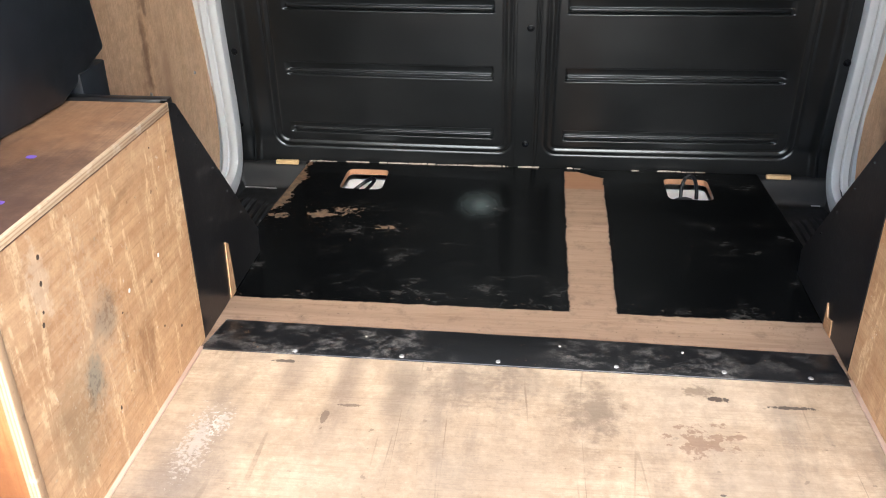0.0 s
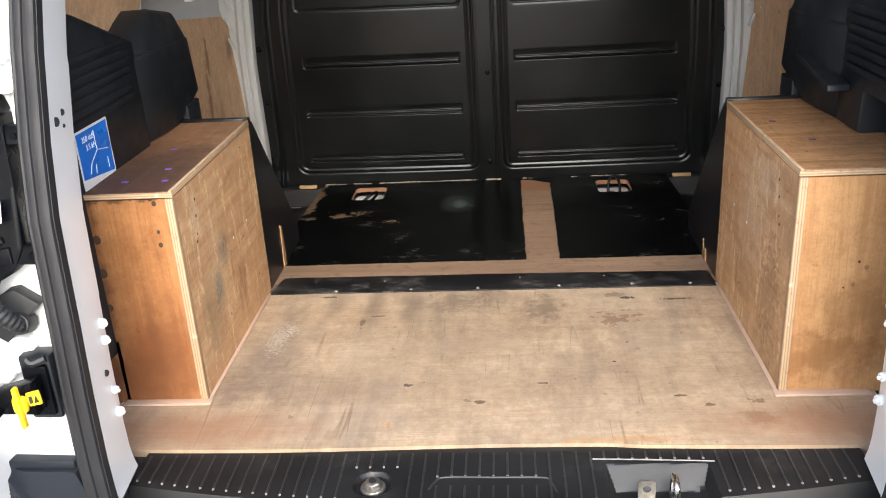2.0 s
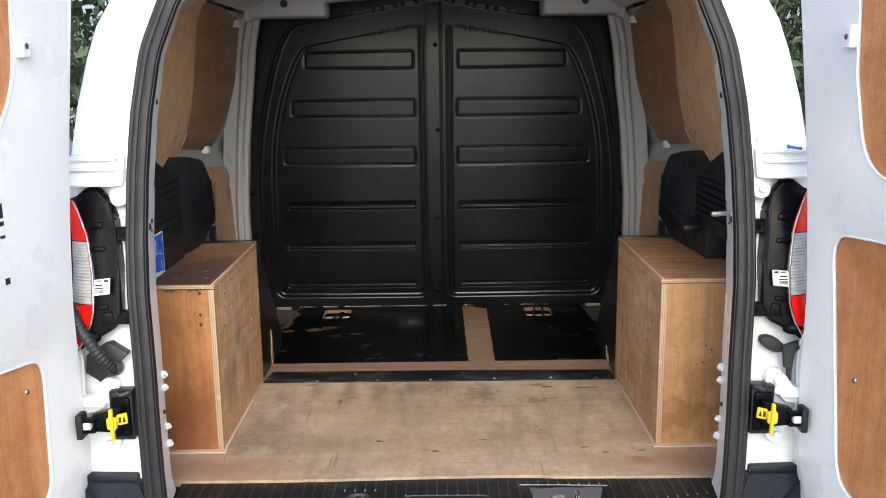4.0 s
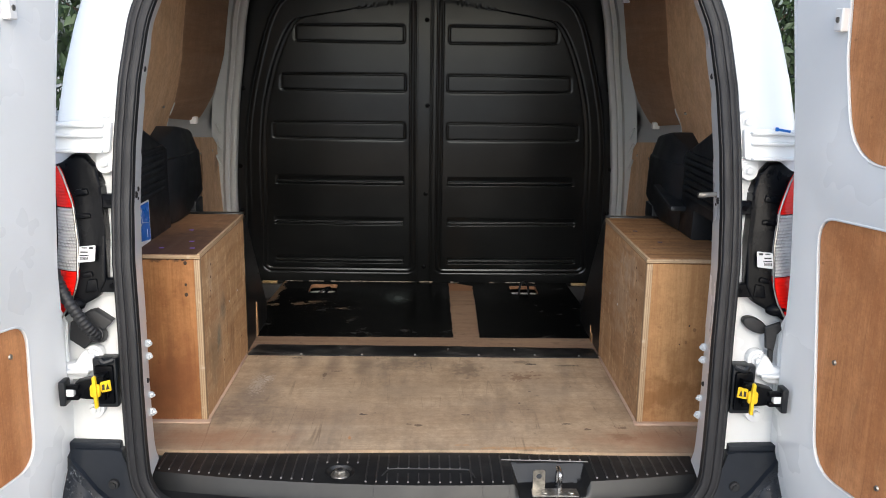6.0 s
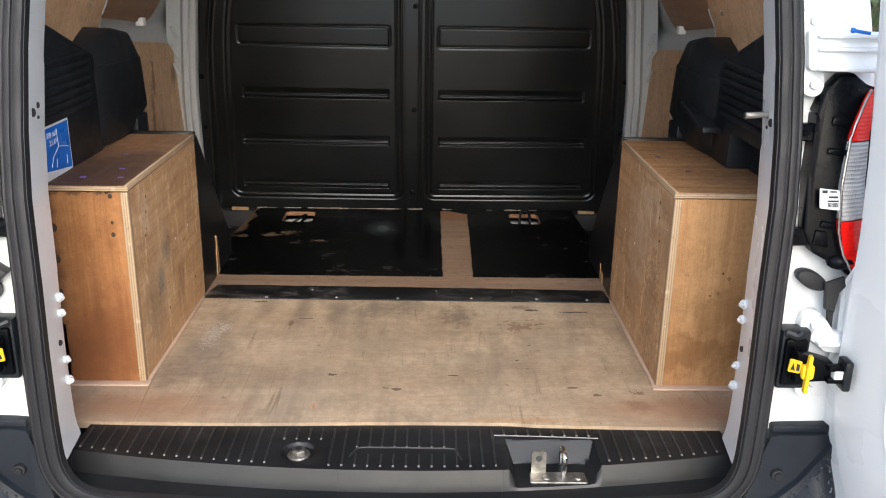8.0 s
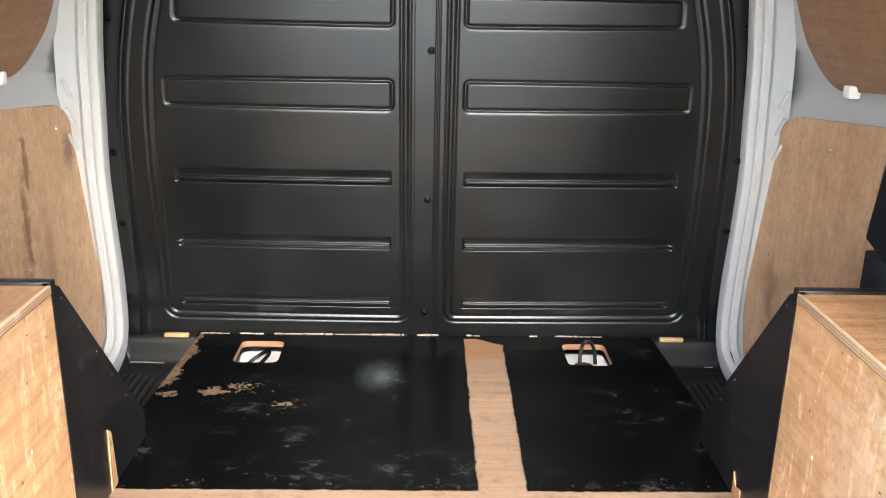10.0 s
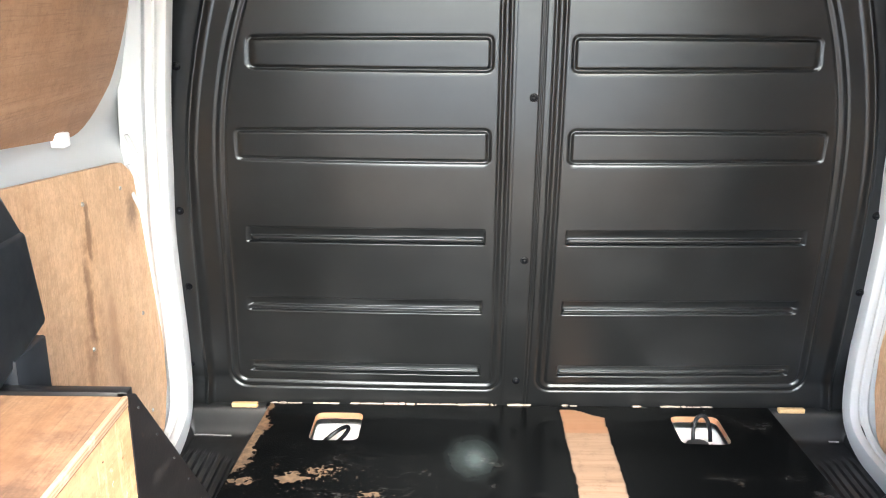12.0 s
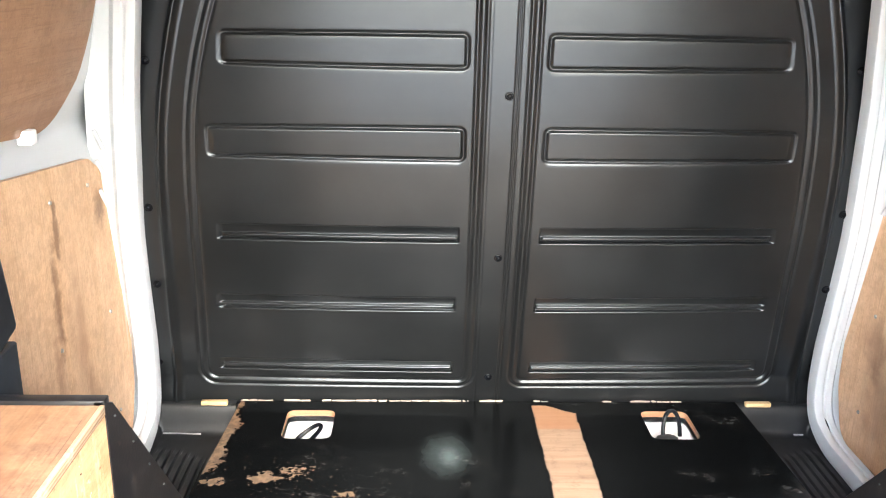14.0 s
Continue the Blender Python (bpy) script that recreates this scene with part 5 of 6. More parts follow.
# ---- black quarter trims above the boxes ----
def quarter_trim(s):
    t = thing("quarter_trim", (s * 0.68, 0.3, 0.957), "black moulded plastic quarter trim with louvres", "plastic trim", "quarter trims")
    side = lambda u, v, w: (s * w, u, v)

    foot = 0.66 if s < 0 else 0.958
    lower = rounded([(-0.14, foot if s < 0 else 1.03), (0.19, foot if s < 0 else 1.03), (0.195, foot), (0.30, foot), (0.305, 1.158), (0.087, 1.232), (-0.03, 1.266), (-0.085, 1.268), (-0.135, 1.12)], [0, 0, 0, 0, 0.01, 0.04, 0.03, 0.01, 0.02], 4)
    part("panel", slab(lower, side, 0.738, 0.646 if s < 0 else 0.652, 0.006), TRIM_BLACK, t)
    if s > 0:
        part("backing", slab([(-0.14, 0.66), (0.5, 0.66), (0.5, 1.1), (-0.14, 1.1)], side, 0.738, 0.705, 0.004), TRIM_BLACK, t)
    body = [(0.735, 0.20, 0.958), (0.652, 0.300, 0.958), (0.644, 0.365, 0.958), (0.640, 0.450, 0.958), (0.735, 0.450, 0.958),
            (0.735, 0.20, 1.012), (0.644, 0.300, 1.012), (0.634, 0.355, 1.012), (0.631, 0.578, 1.006), (0.735, 0.590, 1.006),
            (0.735, 0.20, 1.128), (0.640, 0.300, 1.128), (0.624, 0.342, 1.132), (0.631, 0.556, 1.128), (0.735, 0.570, 1.128)]
    cap = [(0.735, 0.24, 1.120), (0.642, 0.302, 1.120), (0.626, 0.344, 1.122), (0.633, 0.554, 1.118), (0.735, 0.568, 1.118),
           (0.735, 0.30, 1.165), (0.672, 0.325, 1.168), (0.680, 0.385, 1.190), (0.650, 0.425, 1.199), (0.646, 0.530, 1.180), (0.654, 0.545, 1.180), (0.735, 0.590, 1.186), (0.735, 0.385, 1.205)]
    for name, pts, size in (("tower", body, 0.007), ("tower_cap", cap, 0.010)):
        b = bmesh.new()
        bmesh.ops.convex_hull(b, input=[b.verts.new((s * x, y, z)) for x, y, z in pts])
        bmesh.ops.dissolve_limit(b, angle_limit=0.06, verts=b.verts, edges=b.edges)
        part(name, soften(b, size, 3), TRIM_BLACK, t, sharp=30)
    part("rear_leg", slab([(0.4935, 0.60), (0.568, 0.60), (0.572, 0.99), (0.4935, 0.99)], side, 0.735, 0.632, 0.004), TRIM_BLACK, t)
    for i in range(7):
        z = 1.058 + 0.0165 * i
        part("louvre", slab(rounded([(-0.07, z), (0.262, z), (0.270, z + 0.006), (0.262, z + 0.012), (-0.07, z + 0.012)], 0.003, 3), side, 0.66, 0.6425 if s < 0 else 0.645, 0.003, 2), TRIM_BLACK, t)
    if s < 0:
        return
    b = slab(rounded([(0.235, 1.020), (0.42, 1.05), (0.42, 1.062), (0.24, 1.034)], 0.005, 3), side, 0.65, 0.611, 0.003, 2)
    part("grip", b, TRIM_BLACK, t)


for s in (-1, 1):
    quarter_trim(s)


def load_sticker():
    t = thing("load_sticker", (-0.6455, 0.1, 1.0), "blue and white lashing-load sticker on the black trim", "sticker")
    at = lambda u, v, w: (-0.6455 + w, u, v)
    part("backing", slab(rounded([(0.008, 0.958), (0.132, 0.958), (0.132, 1.056), (0.008, 1.056)], 0.004, 3), at, 0, 0.0006), PAPER, t, "white border")
    part("field", slab([(0.012, 0.976), (0.128, 0.962), (0.128, 1.052), (0.012, 1.052)], at, 0.0006, 0.001), BLUE, t, "blue printed field")
    for text, y, z, size in (("350 daN", 0.028, 1.034, 0.014), ("3.5 kN", 0.038, 1.019, 0.014)):
        c = bpy.data.curves.new("text", "FONT")
        c.body, c.size, c.extrude = text, size, 0.0002
        ob = new("text", c)
        ob.matrix_world = Matrix.Translation((-0.6442, y, z)) @ Matrix(((0, 0, 1), (1, 0, 0), (0, 1, 0))).to_4x4()
        me = bpy.data.meshes.new_from_object(ob.evaluated_get(bpy.context.evaluated_depsgraph_get()))
        m = ob.matrix_world.copy()
        bpy.data.objects.remove(ob)
        b = bmesh.new()
        b.from_mesh(me)
        bmesh.ops.transform(b, matrix=m, verts=b.verts)
        part("lettering", b, PAPER, t, "white lettering " + text)
    for (y0, z0), (y1, z1) in (((0.095, 1.046), (0.098, 1.012)), ((0.098, 1.012), (0.070, 0.996)), ((0.098, 1.012), (0.140, 1.004)), ((0.07, 0.996), (0.06, 0.98)), ((0.085, 0.99), (0.08, 0.975)), ((0.13, 0.99), (0.13, 0.972))):
        b = rod((-0.6444, y0 - 0.022, z0), (-0.6444, y1 - 0.022, z1), 0.0007, 6)
        part("line", b, PAPER, t)


load_sticker()


# ---- sill trim with latch ----
def sill_edge(x):
    return -0.289 + 0.18 * (x - 0.012) ** 2


def sill_trim():
    t = thing("sill_trim", (0, -0.2, 0.5), "black ribbed plastic sill trim along the loading edge", "sill trim")

    def top(x, y):
        e = sill_edge(x)
        z = 0.5535 - 0.034 * min(1.0, max(0.0, (e - y) / 0.012)) - 0.006 * smooth(y, e - 0.014, e - 0.05)
        cup = min(1.0, max(0.0, min((x - 0.186) / 0.013, (0.343 - x) / 0.013, (-0.188 - y) / 0.031)))
        z -= cup * max(0.0, z - 0.5235)
        return z - 0.007 * smooth(math.hypot(x + 0.170, y + 0.232), 0.032, 0.025)
    xs = graded(-0.555, 0.579, 0.008, 0.002, ((-0.21, -0.13), (0.180, 0.204), (0.326, 0.350)))
    vs = span(0.0, 1.0, 60) + [1.0 + 0.25 * k for k in range(1, 5)] + [2.0 + 0.2 * k for k in range(1, 6)]

    def at(u, v):
        e = sill_edge(u)
        y = -0.138 + v * (e + 0.138) if v <= 1 else (e - 0.012 * (v - 1) if v <= 2 else e - 0.012 - 0.044 * (v - 2))
        return (u, y, top(u, y))
    b = sheet(xs, vs, at)
    # sloping faces take the lighter, sky-lit copy of the plastic
    for f in b.faces:
        f.normal_update()
        f.material_index = 1 if abs(f.normal.z) < 0.86 and abs(f.normal.y) > 0.5 else 0
    part("tread", b, (SILL_BLACK, SILL_FACE), t, sharp=24)
    x = -0.545
    while x < 0.572:
        e = sill_edge(x) + 0.012
        cuts = [(-0.157, e)]
        if abs(x + 0.17) < 0.040:
            cuts = [(-0.157, -0.192), (-0.272, e)]
        if -0.075 < x < 0.10:
            cuts = [(-0.157, -0.217), (-0.240, e)]
        if 0.172 < x < 0.357:
            cuts = [(-0.157, -0.176)]
        for y0, y1 in cuts:
            if y0 - y1 < 0.008:
                continue
            part("rib", slab([(x - 0.0016, y0), (x + 0.0016, y0), (x + 0.0016, y1), (x - 0.0016, y1)], flat, 0.5530, 0.5558, 0.0006, 1), RIB, t)
            part("rib_tip", ball((x, y1, 0.5545), 0.0024, 0.0030, 0.0018, 1), PALE_TIP, t, "pale rib tip")
        x += 0.0215
    for pts in ([(0.168, -0.176), (0.255, -0.179), (0.352, -0.184)],):
        part("cup_edge", tube(curve([(u, v, 0.5540) for u, v in pts], 6), 0.0013, 6), PALE_TIP, t, "pale edge over the latch cup")
    bead = curve([(-0.083, -0.248, 0.5535), (-0.074, -0.228, 0.5540), (-0.059, -0.2195, 0.5545), (0.015, -0.2205, 0.5545), (0.089, -0.222, 0.5545), (0.100, -0.232, 0.5540), (0.108, -0.256, 0.5535)], 8)
    part("bead", tube(bead, 0.0018, 6), RIB, t)
    for x in (-0.098, 0.122, 0.176):
        part("joint", slab([(x - 0.0007, sill_edge(x)), (x + 0.0007, sill_edge(x)), (x + 0.0007, sill_edge(x) - 0.012), (x - 0.0007, sill_edge(x) - 0.012)], lambda u, v, w: (u, v - w, 0.5195 + (v - sill_edge(u) + 0.012) * 2.83), -0.001, 0.0012), INK, t)
    b = rod((-0.17, -0.233, 0.5455), (-0.17, -0.233, 0.5500), 0.0200, 24, 0.0185, 0.001)
    rod((-0.17, -0.233, 0.5495), (-0.17, -0.233, 0.5590), 0.0135, 6, 0.0125, 0.0015, bm=b)
    part("bolt", b, STEEL, t, "zinc-plated flanged bolt head")
    part("socket", rod((-0.17, -0.233, 0.5585), (-0.17, -0.233, 0.5596), 0.0065, 6), INK, t)



def striker():
    t = thing("door_striker", (0.27, -0.262, 0.524), "worn steel door striker plate with rod and tab", "striker")
    z = 0.5238
    part("plate", slab(rounded([(0.222, -0.282), (0.320, -0.282), (0.318, -0.250), (0.224, -0.250)], 0.004, 3), flat, z, z + 0.004, 0.001, 1), STEEL, t, "rusty zinc plate")
    tab = rounded([(0.227, z), (0.252, z), (0.252, z + 0.045), (0.227, z + 0.045)], [0, 0, 0.006, 0.006], 4)
    hole = [(0.2395 + 0.006 * math.cos(a), z + 0.031 + 0.006 * math.sin(a)) for a in span(0, 5.8, 12)]
    part("tab", slab(tab, lambda u, v, w: (u, w, v), -0.252, -0.249, holes=(hole,)), STEEL, t)
    part("rod", tube(curve([(0.281, -0.262, z), (0.281, -0.262, z + 0.034), (0.281, -0.254, z + 0.042), (0.281, -0.238, z + 0.042), (0.281, -0.232, z + 0.036), (0.281, -0.232, z)], 5), 0.005, 10), CHROME, t)
    for x in (0.250, 0.305):
        part("screw", rod((x, -0.268, z + 0.004), (x, -0.268, z + 0.0065), 0.007, 12, 0.006), STEEL, t)


sill_trim()
striker()


# ---- rear bumper ----
crease_z = lerp([(0, 0.484), (0.43, 0.486), (0.53, 0.498), (0.575, 0.508), (0.606, 0.523), (0.643, 0.559), (0.669, 0.597), (0.70, 0.624), (0.78, 0.63)])
edge_z = lerp([(0, 0.437), (0.10, 0.438), (0.2, 0.436), (0.30, 0.431), (0.36, 0.430), (0.42, 0.436), (0.49, 0.444), (0.58, 0.465), (0.66, 0.50), (0.72, 0.525), (0.76, 0.54)])


bulge = lerp([(0.32, -0.055), (0.335, -0.035), (0.35, -0.016), (0.375, 0.0), (0.40, 0.008), (0.45, 0.010), (0.50, 0.0), (0.55, -0.014), (0.64, -0.045)])


def bumper_section(u):
    """Plan place and section of the bumper at u from -1 to 1."""
    a = abs(u)
    s = 1 if u >= 0 else -1
    ang = max(0.0, (a - 0.72) / 0.28)
    x = 0.66 * a / 0.72 if a < 0.72 else 0.66 + 0.108 * math.sin(ang * math.pi / 2)
    back = -0.425 + 0.05 * (min(x, 0.66) / 0.66) ** 3 + (0.25 * (1 - math.cos(ang * math.pi / 2)) if a > 0.72 else 0)
    inn = max(rear(x, 0.5) - 0.004, back + 0.02) if a < 0.9 else back + 0.012
    inn = rear(min(x, 0.7), 0.5) - 0.004 if a < 0.72 else rear(0.7, 0.5) - 0.004 + 0.2 * ang ** 2
    zc, ze = crease_z(x), edge_z(x)
    zt = max(zc + 0.004, 0.498 * smooth(x, 0.55, 0.49), 0.44 + 0.198 * smooth(x, 0.54, 0.60))
    k = smooth(ang, 0, 1)
    pts = [(inn + 0.03, zt), (inn - 0.004, zt - 0.002), (inn - 0.012, zc + 0.002), (inn - 0.022 + 0.01 * k, zc - 0.002)]
    pts += [(inn + (back - inn) * 0.35, zc + (ze - zc) * 0.27), (inn + (back - inn) * 0.7, zc + (ze - zc) * 0.62), (back + 0.004, ze + 0.002), (back, ze - 0.005), (back - 0.002, ze - 0.04), (back + 0.002, 0.375), (back + 0.010, 0.352), (back + 0.026, 0.336), (back + 0.06, 0.328), (back + 0.14, 0.325)]
    return [Vector((s * (x + ang ** 1.5 * bulge(z)), y, z)) for y, z in pts]


def bumper():
    t = thing("rear_bumper", (0, -0.4, 0.325), "dark grey plastic rear bumper wet with rain", "bumper")
    us = span(-1, 1, 121)
    secs = [bumper_section(u) for u in us]
    b = bmesh.new()
    grid = [[b.verts.new(p) for p in sec] for sec in secs]
    for g, h in zip(grid, grid[1:]):
        for j in range(len(g) - 1):
            b.faces.new((g[j], h[j], h[j + 1], g[j + 1]))
    ext = bmesh.ops.extrude_face_region(b, geom=list(b.faces))
    for v in [e for e in ext["geom"] if isinstance(e, bmesh.types.BMVert)]:
        v.co.y += 0.006
        v.co.z -= 0.003
    part("skin", b, BUMPER, t, sharp=28)
    for s in (-1, 1):
        x0, x1 = s * 0.493, s * 0.600
        f = lambda u, v, w: (u, -0.425 + 0.05 * (abs(u) / 0.66) ** 3 - 0.003 + w, v)
        pts = rounded([(x0, 0.393), (x1, 0.404), (x1, 0.435), (x0, 0.425)], 0.003, 3)
        part("reflector", slab(pts, f, 0.012, -0.004, 0.001, 1), REFLECTOR, t, "red rectangular reflector")
        pts = rounded([(x0 - s * 0.003, 0.390), (x1 + s * 0.003, 0.401), (x1 + s * 0.003, 0.438), (x0 - s * 0.003, 0.428)], 0.003, 3)
        part("reflector_bezel", slab(pts, f, 0.012, -0.001, 0.001, 1), RUBBER, t)
        x, z = s * 0.612, 0.568
        y = rear(x, z) - 0.020
        b = rod((x, y + 0.012, z), (x, y - 0.002, z), 0.011, 14, 0.010, 0.001)
        rod((x, y - 0.001, z), (x, y - 0.005, z), 0.006, 6, bm=b)
        part("screw", b, RUBBER, t, "black fixing screw")
        lo, hi = sorted((s * 0.60, s * 0.70))
        part("top_tab", block(lo, hi, -0.298, -0.27, 0.628, 0.648, 0.003), BUMPER, t)


def droplets():
    rng = random.Random(21)
    vs, fs = [], []
    unit = bmesh.new()
    bmesh.ops.create_icosphere(unit, subdivisions=1, radius=1)
    unit.verts.ensure_lookup_table()
    uv = [v.co.copy() for v in unit.verts]
    uf = [[v.index for v in f.verts] for f in unit.faces]
    unit.free()
    for i in range(5200):
        u = rng.uniform(-0.93, 0.93)
        sec = bumper_section(u)
        k = rng.uniform(3.3, 6.6) if rng.random() < 0.97 else rng.uniform(6.6, 8.0)
        j = int(k)
        p = sec[j].lerp(sec[j + 1], k - j)
        run = (sec[j + 1] - sec[j]).normalized()
        side = Vector((1, 0, 0))
        nor = run.cross(side).normalized()
        if nor.y > 0:
            nor = -nor
        r = 0.0007 + 0.0024 * rng.random() ** 2.2
        long = rng.uniform(1.0, 2.6) if abs(u) < 0.55 and rng.random() < 0.3 else 1
        n = len(vs)
        for v in uv:
            wob = 1 + 0.2 * math.sin(5 * v.x + i)
            vs.append(p + side * (v.x * r * long) + run * (v.y * r * wob) + nor * (v.z * r * 0.5))
        fs += [[n + a for a in f] for f in uf]
    me = bpy.data.meshes.new("water_droplets")
    me.from_pydata(vs, [], fs)
    me.materials.append(WATER)
    me.shade_smooth()
    ob = new("water_droplets", me)
    tagged(ob, "rain droplets beading on the dark bumper", "water drops", kind="stuff")


def water():
    k = Kit("rain_water")
    # the grey share of the colour stands in for glints in the drops
    return k.done((0.10, 0.11, 0.13), 0.02, Transmission_Weight=0.75, IOR=1.33)


WATER = water()
bumper()
droplets()


# ---- tail lamps, hinges and door checks on the rear corners ----
def on_rear(s, lift):
    return lambda u, v, w: (s * u, rear_y(v) - lift + w, v)


def tail_lamp(s):
    t = thing("tail_lamp", (s * 0.69, -0.22, 0.88), "red and clear tail lamp in a glossy black housing", "tail lamp", "tail lamps")
    shape = rounded([(0.712, 0.885), (0.672, 0.915), (0.632, 0.935), (0.617, 0.965), (0.6205, 1.05), (0.627, 1.09), (0.633, 1.14), (0.645, 1.172), (0.671, 1.198), (0.692, 1.200), (0.712, 1.184), (0.752, 1.17), (0.752, 0.885)], [0.01, 0.01, 0.01, 0.012, 0.03, 0.02, 0.02, 0.02, 0.01, 0.01, 0.01, 0.01, 0.01], 4)
    part("housing", slab(shape, on_rear(s, 0.0), 0.012, -0.018, 0.006, 2), GLOSS_BLACK, t)
    for (u0, v0), (u1, v1), h in (((0.655, 1.126), (0.684, 1.134), 0.022), ((0.648, 1.083), (0.690, 1.088), 0.021), ((0.640, 0.975), (0.664, 0.981), 0.021), ((0.630, 0.948), (0.655, 0.968), 0.022)):
        pad = rounded([(u0, v0), (u1, v0 - 0.004), (u1 - 0.004, v1), (u0 + 0.004, v1 + 0.003)], 0.003, 3)
        part("housing_rib", slab(pad, on_rear(s, 0.0), -0.010, -h, 0.0015, 2), GLOSS_BLACK, t)
    part("cable_knuckle", ball((s * 0.678, rear_y(0.925) - 0.018, 0.922), 0.024, 0.014, 0.013, 2), GLOSS_BLACK, t)
    for z, u0 in ((1.112, 0.604), (0.957, 0.592)):
        b = slab([(u0, z - 0.013), (0.645, z - 0.012), (0.645, z + 0.013), (u0, z + 0.013)], on_rear(s, 0.004), 0.004, -0.010, 0.002, 1)
        rod((s * (u0 + 0.014), rear_y(z) - 0.013, z), (s * (u0 + 0.014), rear_y(z) - 0.018, z), 0.005, 8, bm=b)
        part("bracket", b, GLOSS_BLACK, t)
    zs = [(1.178, 1.103), (1.101, 0.987), (0.985, 0.884)]
    edge = lerp([(0.884, 0.708), (0.90, 0.698), (0.94, 0.6755), (0.97, 0.6685), (0.985, 0.668), (1.037, 0.670), (1.08, 0.678), (1.112, 0.684), (1.17, 0.709), (1.18, 0.716)])
    for (z1, z0), mt, lab in zip(zs, (RED_LENS, CLEAR_LENS, RED_LENS), ("red upper lens", "clear ribbed middle lens", "red lower lens")):
        def face(u, v):
            x = edge(v) + (0.79 - edge(v)) * u
            return (s * x, rear_y(v) - 0.030 + 0.10 * u ** 1.6, v)
        part("lens", sheet(span(0, 1, 10), span(z0, z1, 12), face, (0, 0.02, 0)), mt, t, lab)
    rim = [(s * (edge(z) - 0.003), rear_y(z) - 0.030, z) for z in span(0.884, 1.178, 18)]
    part("lens_rim", tube(rim, 0.0018, 6), STEEL, t, "bright lens rim")
    x0, z0 = 0.6335, 1.006
    plate = rounded([(x0, z0), (x0 + 0.031, z0 - 0.003), (x0 + 0.031, z0 + 0.026), (x0, z0 + 0.029)], 0.002, 3)
    label = part("label", slab(plate, on_rear(s, 0.030), 0.0, -0.0008), PAPER, t, "white paper part label")
    for i, (a, b2, h, hh) in enumerate(((0.004, 0.012, 0.022, 0.004), (0.016, 0.026, 0.023, 0.002), (0.014, 0.028, 0.015, 0.0025), (0.012, 0.029, 0.0095, 0.002))):
        part("print_bar", slab([(x0 + a, z0 + h), (x0 + b2, z0 + h), (x0 + b2, z0 + h + hh), (x0 + a, z0 + h + hh)], on_rear(s, 0.0308), 0.0, -0.0004), INK, label)
    for i in range(9):
        a = 0.013 + 0.0018 * i
        part("code_bar", slab([(x0 + a, z0 + 0.002), (x0 + a + 0.001, z0 + 0.002), (x0 + a + 0.001, z0 + 0.008), (x0 + a, z0 + 0.008)], on_rear(s, 0.0308), 0.0, -0.0004), INK, label)


def hinge(s, upper, door):
    z1, z0 = (1.275, 1.182) if upper else (0.822, 0.717)
    xb = 0.630 if upper else 0.646
    pill = []
    for i in range(24):
        a = 2 * math.pi * i / 24
        pill.append((xb + 0.019 * math.cos(a), (z1 if math.sin(a) > 0 else z0) + 0.019 * math.sin(a)))
    t = part("hinge", slab(pill, on_rear(s, 0.0), 0.012, -0.008, 0.002, 2), WHITE, door, "white painted steel hinge with two bolts")
    zm = (z0 + z1) / 2 + (0.004 if upper else 0.012)
    arm = [(xb - 0.012, zm - 0.03), (xb + 0.03, zm - 0.028), (0.76, zm - 0.034), (0.76, zm + 0.026), (xb + 0.03, zm + 0.030), (xb - 0.012, zm + 0.03)]
    if not upper:
        arm = [(xb - 0.01, zm + 0.02), (xb + 0.015, zm), (0.745, zm - 0.012), (0.745, zm + 0.022), (xb + 0.03, zm + 0.03), (xb + 0.01, zm + 0.06)]
    part("arm", slab(rounded(arm, 0.008, 3), on_rear(s, 0.006), 0.012, -0.016, 0.004, 2), WHITE, t)
    for h in ((-0.026, 0.003, 0.022) if upper else (0.016,)):
        a, b2 = sorted((s * (xb + 0.0), s * 0.752))
        y = rear_y(zm + h)
        part("flange", block(a, b2, y - 0.034, y - 0.012, zm + h - 0.003, zm + h + 0.003, 0.002), WHITE, t)
    part("pin", rod((s * 0.752, rear_y(zm) - 0.03, zm - 0.04), (s * 0.752, rear_y(zm) - 0.03, zm + 0.04), 0.008, 12, None, 0.002), WHITE, t)
    for z in (z0, z1):
        y = rear_y(z)
        part("washer", rod((s * xb, y - 0.006, z), (s * xb, y - 0.0105, z), 0.0125, 18, None, 0.001), WHITE, t)
        part("bolt", rod((s * xb, y - 0.010, z), (s * xb, y - 0.018, z), 0.0075, 6, 0.007, 0.001), WHITE, t)


